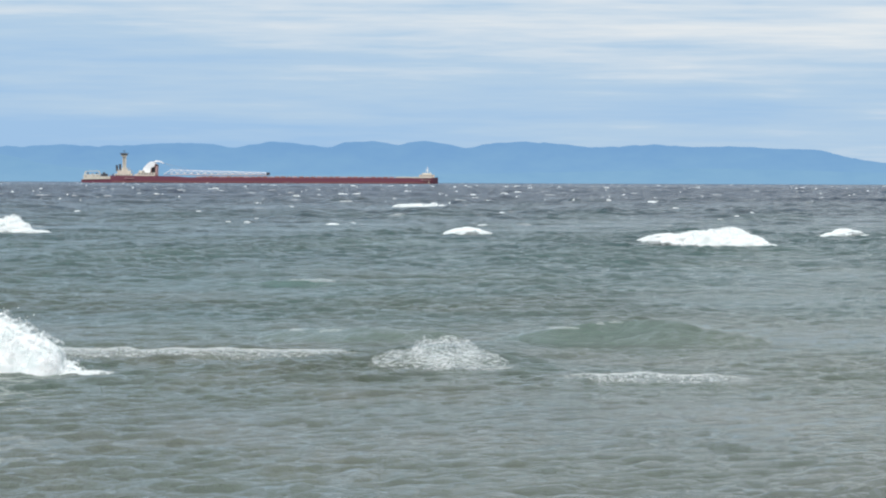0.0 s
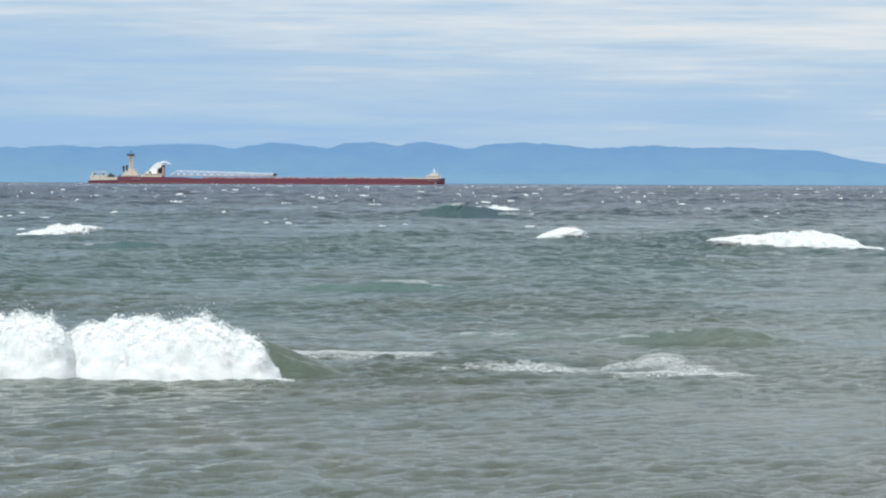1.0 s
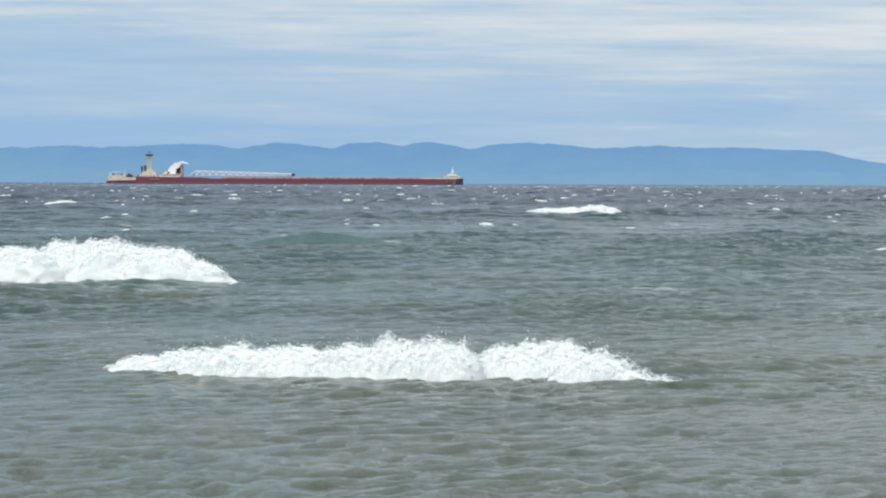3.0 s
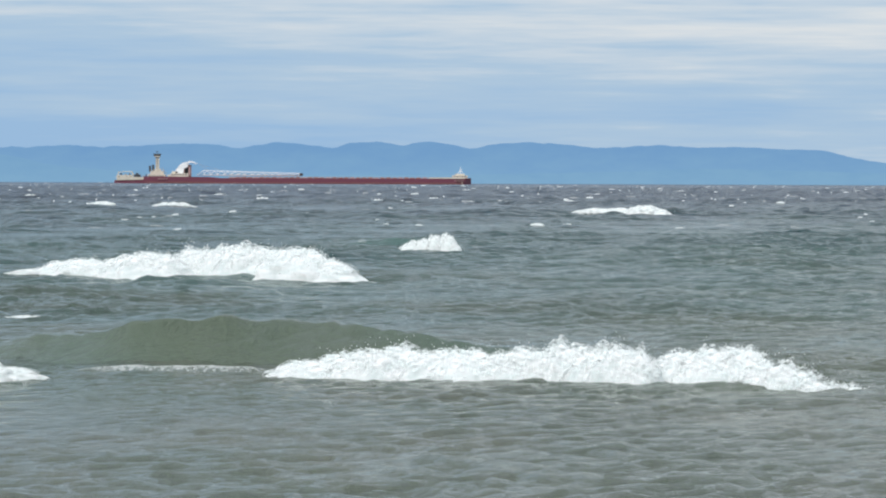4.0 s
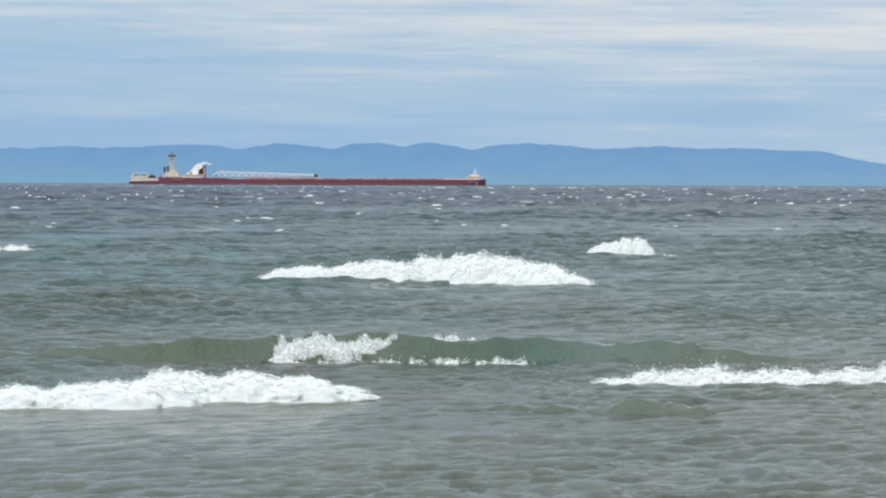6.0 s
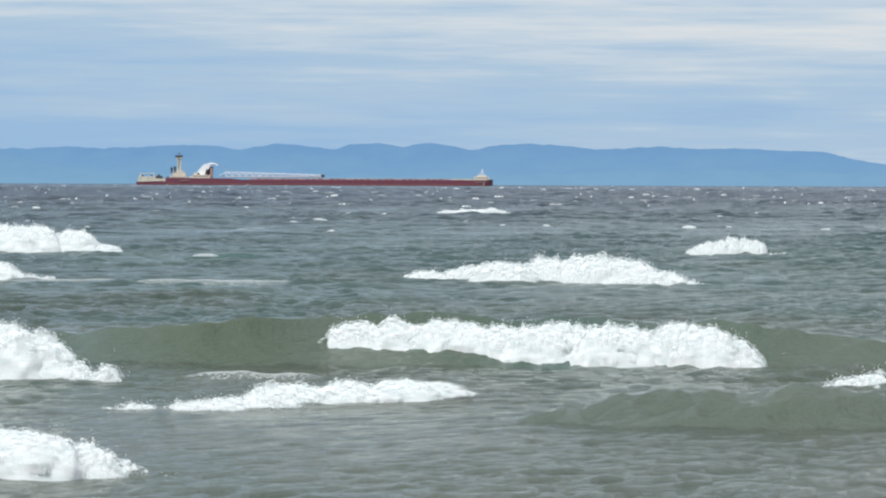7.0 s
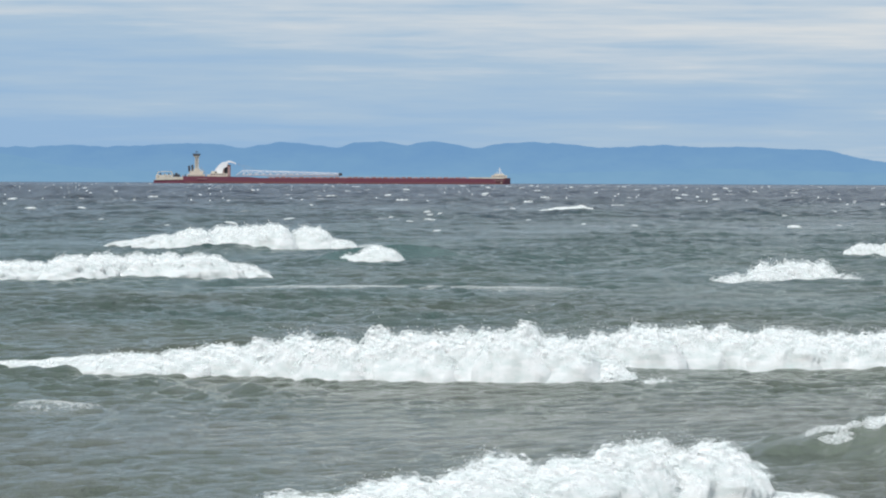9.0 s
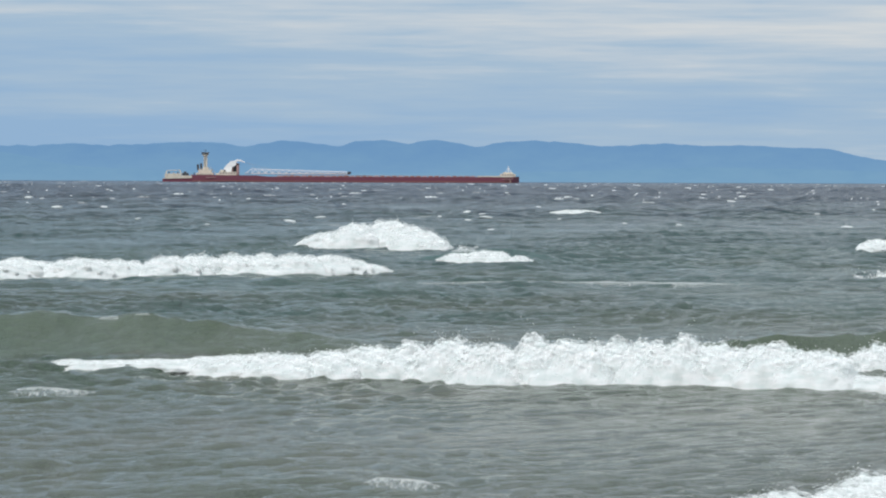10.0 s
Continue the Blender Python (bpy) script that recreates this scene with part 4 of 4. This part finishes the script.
FIRST_OUTER_BREAKER_PATH = [
    (0, -26.41, 233.3, -23.24, 232.2, 0.01, 0.0), (0.5, -25.26, 237.2, -20.6, 239.4, -0.01, 0.02), (1, -22.25, 226.1, -17.95, 228.1, -0.21, 0.28),
    (1.6, -18.87, 214.8, -14.96, 216.6, -0.2, 0.28)]
FIRST_OUTER_BREAKER_FOAM = [
    (0, 0.5, 0.69, 0.81), (0.5, 0.26, 0.45, 0.32), (1, 0.12, 0.18, 0.24),
    (1.6, -0.35, -0.35, -0.35)]
SPENT_BREAKER_PATH = [
    (0, -1.06, 66.6, 1.27, 66.8, 0.0, 0.0), (0.5, -0.75, 67.6, 1.62, 68.3, 0.0, 0.0), (1, -0.39, 67.0, 2.55, 66.2, 0.0, 0.0),
    (1.5, 0.24, 68.1, 2.94, 67.4, 0.0, 0.0), (2.2, 1.13, 68.2, 3.83, 67.4, 0.0, 0.0)]
SPENT_BREAKER_FOAM = [
    (0, 0.2, 0.58, 0.25), (0.5, 0.2, 0.42, 0.2), (1, 0.07, 0.12, 0.07),
    (1.5, 0.05, 0.07, 0.07), (2.2, -0.18, -0.18, -0.18)]
SPENT_RIDGE_PATH = [
    (0, 1.63, 65.2, 2.83, 64.6, 0.03, -0.01), (0.5, 2.17, 65.5, 3.54, 64.9, 0.08, -0.03), (1, 2.7, 66.8, 4.4, 66.0, 0.15, -0.07),
    (1.5, 3.6, 71.5, 5.09, 70.8, 0.06, -0.02), (2, 4.27, 74.9, 6.29, 75.1, 0.0, 0.0), (2.5, 6.59, 76.6, 7.89, 76.8, 0.0, 0.0),
    (3.2, 8.43, 76.7, 9.47, 76.8, 0.0, 0.0)]
SPENT_RIDGE_FOAM = [
    (0, -0.13, -0.13, -0.13), (0.5, 0.13, 0.1, 0.05), (1, 0.18, 0.14, 0.05),
    (1.5, 0.12, 0.12, 0.06), (2, 0.08, 0.18, 0.08), (2.5, 0.04, 0.06, 0.1),
    (3.2, -0.15, -0.15, -0.15)]
LIGHT_CREST_PATH = [
    (0, 0.64, 233.9, 2.85, 234.8, -0.09, 0.16), (0.5, 2.95, 242.4, 7.23, 244.3, -0.19, 0.28), (1, 5.09, 222.1, 8.27, 223.5, -0.23, 0.28),
    (1.5, 7.51, 233.4, 9.42, 234.2, -0.05, 0.1), (2.2, 9.96, 230.1, 11.53, 230.5, 0.0, 0.0)]
LIGHT_CREST_FOAM = [
    (0, 0.13, 0.25, 0.25), (0.5, 0.16, 0.29, 0.33), (1, 0.15, 0.3, 0.33),
    (1.5, 0.13, 0.19, 0.19), (2.2, -0.49, -0.49, -0.49)]
RIGHT_CREST_PATH = [
    (0, 21.25, 229.6, 23.92, 230.7, -0.07, 0.14), (0.5, 23.39, 227.7, 26.59, 229.1, -0.04, 0.08), (1.2, 25.82, 227.8, 28.4, 228.9, -0.04, 0.08)]
RIGHT_CREST_FOAM = [
    (0, 0.15, 0.28, 0.25), (0.5, 0.12, 0.21, 0.18), (1.2, -0.49, -0.49, -0.49)]
MIDDLE_CREST_PATH = [
    (3.6, -10.77, 91.1, -9.92, 91.2, 0.0, 0.0), (4.5, -7.79, 91.0, -7.04, 91.1, 0.0, 0.0), (5, -6.55, 88.6, -5.72, 88.7, 0.0, 0.0),
    (5.7, -5.62, 88.6, -4.68, 88.7, 0.0, 0.0)]
MIDDLE_CREST_FOAM = [
    (3.6, -0.17, -0.17, -0.17), (4.5, 0.07, 0.16, 0.11), (5, 0.05, 0.1, 0.07),
    (5.7, -0.19, -0.19, -0.19)]
DRIFTING_CREST_PATH = [
    (4.1, -1.72, 89.9, -1.11, 89.6, 0.01, -0.0), (4.5, -0.86, 89.6, -0.43, 89.4, 0.01, -0.0), (5, 0.05, 89.0, 1.03, 89.1, 0.0, 0.0),
    (5.5, 1.03, 88.5, 2.11, 89.0, -0.01, 0.03), (6.2, 2.35, 89.1, 3.56, 89.6, -0.01, 0.02)]
DRIFTING_CREST_FOAM = [
    (4.1, -0.14, -0.14, -0.14), (4.5, 0.05, 0.12, 0.08), (5, 0.05, 0.1, 0.1),
    (5.5, 0.07, 0.11, 0.18), (6.2, -0.19, -0.19, -0.19)]
LAST_CREST_PATH = [
    (9, 13.14, 175.0, 14.81, 175.4, 0.0, 0.0), (10, 17.33, 176.6, 19.4, 177.1, 0.0, 0.0)]
LAST_CREST_FOAM = [
    (9, -0.47, -0.47, -0.47), (10, 0.24, 0.47, 0.47)]
FAR_LEFT_CREST_PATH = [
    (1.2, -54.5, 475.6, -50.85, 477.3, -0.0, 0.0), (2, -51.21, 492.4, -47.55, 494.1, -0.0, 0.0), (2.5, -49.43, 505.6, -45.52, 507.4, -0.0, 0.0),
    (4, -40.89, 487.8, -37.61, 489.3, -0.0, 0.0), (5, -34.45, 481.0, -31.32, 482.4, -0.0, 0.0)]
FAR_LEFT_CREST_FOAM = [
    (1.2, -0.64, -0.64, -0.64), (2, 0.21, 0.34, 0.3), (2.5, 0.31, 0.49, 0.4),
    (4, 0.17, 0.34, 0.3), (5, -0.77, -0.77, -0.77)]
FAR_MIDDLE_CREST_PATH = [
    (3.3, -35.27, 464.5, -31.95, 466.0, -0.0, 0.0), (4, -30.9, 462.5, -27.15, 464.2, -0.0, 0.0), (4.5, -29.28, 463.5, -25.83, 465.1, -0.0, 0.0),
    (5, -26.52, 455.5, -21.02, 458.0, -0.0, 0.0), (5.5, -20.95, 444.8, -15.37, 447.3, -0.0, 0.0), (6.4, -16.06, 453.2, -11.25, 455.3, -0.0, 0.0)]
FAR_MIDDLE_CREST_FOAM = [
    (3.3, -0.62, -0.62, -0.62), (4, 0.28, 0.4, 0.36), (4.5, 0.29, 0.4, 0.36),
    (5, 0.2, 0.28, 0.36), (5.5, 0.2, 0.31, 0.31), (6.4, -0.73, -0.73, -0.73)]
FAR_LATE_CREST_PATH = [
    (6.2, -4.53, 400.8, 0.31, 402.9, -0.0, 0.0), (7, 0.04, 399.9, 6.52, 402.7, -0.0, 0.0), (7.5, 5.86, 433.8, 9.2, 435.2, -0.0, 0.0),
    (8, 5.22, 420.2, 11.21, 422.8, -0.02, 0.04), (9, 9.51, 417.8, 15.2, 420.3, -0.1, 0.19), (10, 9.72, 368.5, 13.64, 370.2, -0.0, 0.0)]
FAR_LATE_CREST_FOAM = [
    (6.2, -0.54, -0.54, -0.54), (7, 0.21, 0.31, 0.42), (7.5, 0.23, 0.38, 0.34),
    (8, 0.18, 0.18, 0.33), (9, 0.14, 0.25, 0.25), (10, 0.13, 0.23, 0.23)]
SMALL_DARK_SWELL = [
    (0, -4.1, 118.1, 2.69, 0.16), (0.5, -2.47, 119.6, 2.57, 0.24), (1, -1.44, 114.5, 2.76, 0.25),
    (1.5, -0.07, 115.0, 3.08, 0.22), (2, 1.22, 114.1, 3.82, 0.18), (2.5, 3.84, 116.2, 2.65, 0.16),
    (3.5, 6.91, 116.3, 2.34, -0.09)]
BREAKING_SWELL = [
    (3, -7.96, 69.5, 7.92, -0.15), (4, -3.4, 69.3, 5.76, 0.66), (4.5, -3.0, 69.8, 7.48, 0.60),
    (5, -2.42, 70.0, 8.4, 0.62), (5.5, -1.25, 69.8, 8.6, 0.54), (6.6, 0.0, 68.9, 8.6, -0.2)]
BROAD_SWELL = [
    (5, -2.0, 69.9, 13.5, -0.3), (5.6, -1.2, 69.7, 13.5, 0.2), (6.6, -0.1, 68.8, 13.86, 0.74), (7, 0.2, 68.5, 13.86, 0.80),
    (7.5, 1.54, 69.0, 13.87, 0.61), (8, 3.38, 69.4, 13.95, 0.48), (9, 6.17, 69.6, 14.0, 0.39), (10, 9.01, 70.2, 14.11, 0.42)]
LAST_SWELL = [
    (8.5, -12.95, 73.6, 7.4, 0.0), (9.5, -8.29, 72.2, 7.46, 0.5), (10, -6.54, 71.5, 7.86, 0.63)]
CURLING_SWELL = [
    (5.5, 0.86, 54.9, 6.62, -0.11), (6.5, 2.89, 51.6, 6.23, 0.35), (7, 3.83, 50.9, 6.62, 0.45),
    (7.5, 3.64, 48.7, 6.26, 0.56), (8, 4.37, 47.3, 6.02, 0.62), (8.5, 5.18, 45.6, 6.17, 0.73),
    (9, 6.9, 44.7, 5.75, 0.6), (9.5, 7.8, 43.8, 5.87, 0.35), (10, 8.76, 43.3, 5.81, 0.23)]
OLIVE_SWELL = [
    (0, 3.64, 77.4, 3.42, 0.36), (0.5, 4.85, 77.5, 4.36, 0.36), (1, 4.95, 77.4, 5.19, 0.23),
    (1.5, 5.89, 77.6, 5.41, 0.21), (2, 6.93, 77.7, 5.42, 0.21), (2.5, 7.89, 76.2, 5.11, 0.18),
    (3.5, 9.84, 75.7, 5.08, -0.1)]
LOW_SWELL = [
    (0, -1.51, 78.2, 3.36, 0.19), (0.5, 0.49, 79.0, 3.81, 0.16), (1, 1.76, 79.0, 3.81, 0.12),
    (1.8, 3.46, 79.3, 4.25, -0.11)]
GREEN_SWELL = [
    (0.5, -15.48, 185.1, 4.47, 0.0), (1, -13.38, 181.8, 3.66, 0.32), (1.5, -12.49, 182.7, 3.18, 0.42),
    (2, -10.09, 183.3, 5.16, 0.54), (2.5, -8.15, 196.8, 3.69, 0.63), (3.2, -4.64, 196.9, 3.96, 0.53),
    (4, -1.86, 190.0, 4.58, 0.38), (5, 2.18, 189.4, 4.57, 0.0)]
FAR_SWELL = [
    (0, -2.68, 335.4, 5.84, 0.22), (1, 2.12, 345.2, 4.63, 1.11), (1.5, 4.76, 338.6, 4.54, 1.09),
    (2, 7.48, 339.7, 5.47, 1.0), (2.5, 10.64, 351.7, 5.19, 0.85), (3.5, 16.84, 350.8, 5.64, 0.0)]
LATER_GREEN_SWELL = [
    (6.5, -9.29, 163.4, 2.63, 0.0), (7.5, -7.24, 161.8, 3.04, 0.39), (8, -5.97, 160.9, 3.02, 0.47),
    (8.5, -3.88, 157.9, 3.18, 0.55), (9, -1.87, 155.0, 4.16, 0.62), (10, 1.58, 153.1, 4.51, 0.45)]
TRAIL_STREAK = [
    (0, 3.31, 63.0, 2.79, 1), (0.5, 3.59, 63.4, 2.64, 1), (1, 3.75, 64.8, 1.82, 0.6),
    (1.6, 4.49, 65.0, 1.92, -1)]
FRONT_STREAK = [
    (3.4, -4.81, 65.2, 2.62, -1), (4, -4.17, 65.2, 2.71, 1), (4.5, -3.1, 65.5, 2.98, 1),
    (5, -1.68, 64.8, 2.95, 1), (5.5, -0.73, 65.4, 2.45, 0.8), (6.3, 0.59, 65.6, 2.64, -1)]
BAR_STREAK = [
    (6, -11.95, 124.0, 8.81, -1), (7, -8.6, 123.6, 8.78, 1), (7.5, -6.06, 122.7, 7.73, 1),
    (8, -4.28, 119.7, 7.7, 1), (8.5, -2.57, 117.4, 7.08, 1), (9, -1.0, 115.2, 6.95, 1),
    (10, 3.98, 120.0, 9.65, 0.8)]
CALM_STREAK = [
    (6.2, -3.44, 63.7, 2.05, -1), (7, -2.88, 63.5, 1.96, 1), (7.5, -2.75, 65.4, 1.93, 1),
    (8.2, -1.72, 65.2, 1.92, -1)]
LEFT_STREAK = [
    (7.4, -5.69, 55.7, 1.19, -1), (8, -5.15, 55.6, 1.12, 1), (8.5, -5.18, 54.6, 1.17, 0.6),
    (9, -5.1, 54.6, 1.21, 1), (9.5, -5.38, 56.5, 1.21, 0.7), (10, -5.44, 57.6, 1.04, 1)]
SILT_STREAK = [
    (0, -4.3, 71.5, 6.5, 1), (1, -2.4, 71.5, 6.5, 0.8), (2, -0.6, 71.5, 6.5, 0.2), (3, 1.2, 71.5, 6.5, -1)]
SHORE_STREAK = [
    (9, -1.49, 40.8, 0.71, -1), (9.6, -0.87, 40.5, 0.76, 0.5), (10, -0.45, 40.3, 0.73, 1)]

breaker(NEAR_BREAKER_PATH, NEAR_BREAKER_FOAM, "long white breaker peeling along the inner sand bar", seed=3)
breaker(FOLLOW_BREAKER_PATH, FOLLOW_BREAKER_FOAM, "white breaker following the first one, soon spent", seed=4)
breaker(MIDDLE_BREAKER_PATH, MIDDLE_BREAKER_FOAM, "wide white breaker tumbling down an olive wave face", seed=25, body=0)
breaker(LATE_BREAKER_PATH, LATE_BREAKER_FOAM, "long foaming breaker running across the inner bar", seed=6)
breaker(SHORE_RIPPLE_BREAKER_PATH, SHORE_RIPPLE_BREAKER_FOAM, "small white breaker close to the beach", seed=7, piece=1.1, deep=0.7)
breaker(SHORE_BREAKER_PATH, SHORE_BREAKER_FOAM, "big white shore breaker close to the beach", seed=8, piece=1.35, deep=1.0)
breaker(BAR_BREAKER_PATH, BAR_BREAKER_FOAM, "bright white breaker on the outer sand bar", seed=9, piece=2.5, deep=1.8, back=-6.0)
breaker(OUTER_BREAKER_PATH, OUTER_BREAKER_FOAM, "white breaker with a pointed crest far out", seed=10, piece=2.6, deep=2.0, rise=0.12)
breaker(OUTER_BAR_BREAKER_PATH, OUTER_BAR_BREAKER_FOAM, "long low white breaker on the outer bar", seed=11, piece=2.5, deep=1.8)
breaker(SMALL_OUTER_BREAKER_PATH, SMALL_OUTER_BREAKER_FOAM, "small white breaker on a green wave far out", seed=12, piece=1.6, deep=1.3, body=0, back=-11.5)
breaker(EARLY_OUTER_BREAKER_PATH, EARLY_OUTER_BREAKER_FOAM, "low white breaker far out, dying away", seed=13, piece=2.2, deep=1.8, rise=0.15)
breaker(PEELING_BREAKER_PATH, PEELING_BREAKER_FOAM, "short white breaker spilling off a green crest", seed=14, piece=0.8, deep=0.7)
breaker(FAR_BREAKER_PATH, FAR_BREAKER_FOAM, "broken white crest far out on the lake", seed=15, piece=2.4, deep=2.4, rise=0.1, gaps=0.5)
breaker(FIRST_OUTER_BREAKER_PATH, FIRST_OUTER_BREAKER_FOAM, "white crest far out, soon spent", seed=16, piece=1.7, deep=1.6, rise=0.15)
breaker(SPENT_BREAKER_PATH, SPENT_BREAKER_FOAM, "mound of spent, half-clear foam on the bar", LACE_SHAPES, seed=17, body=0.9)
breaker(SPENT_RIDGE_PATH, SPENT_RIDGE_FOAM, "thin ridge of spent foam on a silty wave", LACE_SHAPES, seed=18, piece=0.9, deep=0.8)
breaker(LIGHT_CREST_PATH, LIGHT_CREST_FOAM, "thin white crest slanting over the lake", seed=61, piece=1.2, deep=1.0, rise=0.1, body=0.5)
breaker(RIGHT_CREST_PATH, RIGHT_CREST_FOAM, "short white crest, soon spent", seed=62, piece=1.2, deep=1.0, rise=0.1, body=0.5)
breaker(MIDDLE_CREST_PATH, MIDDLE_CREST_FOAM, "small white crest behind the inner bar", seed=63, piece=0.4, deep=0.4, rise=0.05, body=0)
breaker(DRIFTING_CREST_PATH, DRIFTING_CREST_FOAM, "small white crest on grey-green water", seed=64, piece=0.45, deep=0.4, rise=0.05, body=0)
breaker(LAST_CREST_PATH, LAST_CREST_FOAM, "white crest rising far out", seed=65, piece=1.2, deep=1.2, rise=0.1, body=0.5)
breaker(FAR_LEFT_CREST_PATH, FAR_LEFT_CREST_FOAM, "distant white crest on dark water", seed=66, piece=1.6, deep=1.4, rise=0.12, body=0, gaps=0.5)
breaker(FAR_MIDDLE_CREST_PATH, FAR_MIDDLE_CREST_FOAM, "distant broken white crest", seed=67, piece=1.6, deep=1.4, rise=0.12, body=0, gaps=0.5)
breaker(FAR_LATE_CREST_PATH, FAR_LATE_CREST_FOAM, "distant ragged white crest", seed=68, piece=1.6, deep=1.4, rise=0.12, body=0, gaps=0.5)

swell(BREAKING_SWELL, "smooth olive wave face beginning to spill over", 31, 2.8, 5, torn=[(-1.8, 1.2, 14, 0.07, 0.15, 2, 4.5, 5.0), (-2.0, 2.1, 26, 0.34, 0.24, 4, 4.95, 5.6)], spread=1.4)
swell(BROAD_SWELL, "wide olive wave face on either side of its white water", 30, 2.8, 5)
swell(LAST_SWELL, "low olive swell rolling in behind the breakers", 32, 4.2, 5, flecks=3)
swell(CURLING_SWELL, "steep green wave curling close to the beach, its crest torn white", 33, 4.6, 4.5, torn=[(-2.2, 0.2, 16, 0.06, 0.12, 2, 7.6, 8.1), (-2.8, 0.6, 22, 0.07, 0.26, 4, 7.9, 8.6)], spread=1.4, chop=1.6)
swell(OLIVE_SWELL, "low silty swell over the sand bar", 34, 4.2, 4, flecks=3, spread=1.15)
swell(LOW_SWELL, "low grey-green swell flattening out", 35, 4.2, 4, flecks=2, spread=1.15)
swell(GREEN_SWELL, "clear green swell rising far out", 36, 2.6, 5, 0.3, 2)
swell(FAR_SWELL, "small green swell far out on the lake", 37, 3.0, 6, 0.4, 3)
swell(SMALL_DARK_SWELL, "small dark ripple-backed swell with a white fleck", 39, 1.2, 2.5, 0.2, 3)
swell(LATER_GREEN_SWELL, "green swell with a thin white crest", 38, 2.6, 5, 0.3, 3)

streak(TRAIL_STREAK, "thin trail of foam drifting on the bar", 41)
streak(FRONT_STREAK, "narrow line of foam ahead of a breaker", 42, 1.1)
streak(BAR_STREAK, "long faint lines of spent foam", 43, 4.0)
streak(CALM_STREAK, "patch of thin foam on smooth water", 44, 1.6)
streak(LEFT_STREAK, "small patch of thin foam", 45, 1.0)
streak(SILT_STREAK, "milky veil of silt and thin foam behind a spent wave", 47, 3.2)
streak(SHORE_STREAK, "small foam patch close to the beach", 46, 0.6)


# ---- whitecaps ----
def whitecaps():
    """Scattered whitecaps that come up and go down on the open lake as they run before the wind."""
    pick = random.Random(77)
    for i in range(150):
        # bearings across the view, distances thicker towards the horizon
        drop = 5 + 85 * pick.random() ** 1.9
        y = min(2600, 3.0 * 7460 / (drop + 3))
        x = pick.uniform(-0.125, 0.125) * y
        ob = mesh_object("whitecap", (CAP_SHAPES if i % 2 else THIN_CAPS)[pick.randrange(4)], None)
        wide = (0.40 + 1.2 * pick.random() ** 3) * (0.6 + min(y, 1500) / 1800)
        tall = wide * pick.uniform(0.06, 0.16)
        ob.scale = (wide * 1.3, wide * 0.7, tall)
        tagged(ob, "small whitecap on the open lake", "whitecap", "whitecaps")
        speed, beat, shift = pick.uniform(1.5, 3.5) * (1 + min(y, 1500) / 1500), pick.uniform(0.7, 1.5), pick.uniform(0, 6.28)
        lean, turn = pick.uniform(-9, 9), pick.uniform(-35, 35)
        base = 0.08 + min(y, 1600) / 1600 * 0.6
        MOVES.append((ob, [(t, pose(x + speed * (t - 5), y - 0.4 * t, base - tall + tall * math.sin(beat * t + shift), 0, lean, turn)) for t in BEATS]))


def far_flecks():
    """Distant whitecaps, too small and many to count, in a few drifting sheets."""
    pick = random.Random(5)
    for sheet in range(4):
        bm = bmesh.new()
        for _ in range(130):
            y = 500 + 2700 * pick.random() ** 1.2
            x = pick.uniform(-0.13, 0.13) * y
            wide, tall = (0.22 + 2.0 * pick.random() ** 5) * (0.7 + y / 2500), pick.uniform(0.02, 0.12)
            tip = pick.uniform(-0.3, 0.3) * wide
            low = [bm.verts.new((x + c * wide / 2, y + d, -0.12)) for c, d in ((-1, 0), (-0.2, -0.5), (0.5, -0.6), (1, 0.1), (0.2, 0.6), (-0.6, 0.5))]
            top = [bm.verts.new((x + tip + c * wide / 3, y + d, tall * e)) for c, d, e in ((-1, 0, 0.8), (0, -0.2, 1), (1, 0, 0.7))]
            for a, b in zip(low, low[1:] + low[:1]):
                near = min(top, key=lambda v: abs(v.co.x - (a.co.x + b.co.x) / 2))
                bm.faces.new((a, b, near))
            bm.faces.new(top)
        ob = part("far_whitecaps", bm, FOAM if sheet % 2 else LACE, None)
        tagged(ob, "scattered distant whitecaps on the dark lake", "whitecaps", kind="stuff")
        MOVES.append((ob, [(t, pose(3.5 * (t - 5), 0, 0.48 + 0.3 * math.sin(0.9 * t + 1.57 * sheet))) for t in BEATS]))


whitecaps()
far_flecks()


def motions():
    for thing, rows in MOVES:
        walk(thing, rows)


motions()
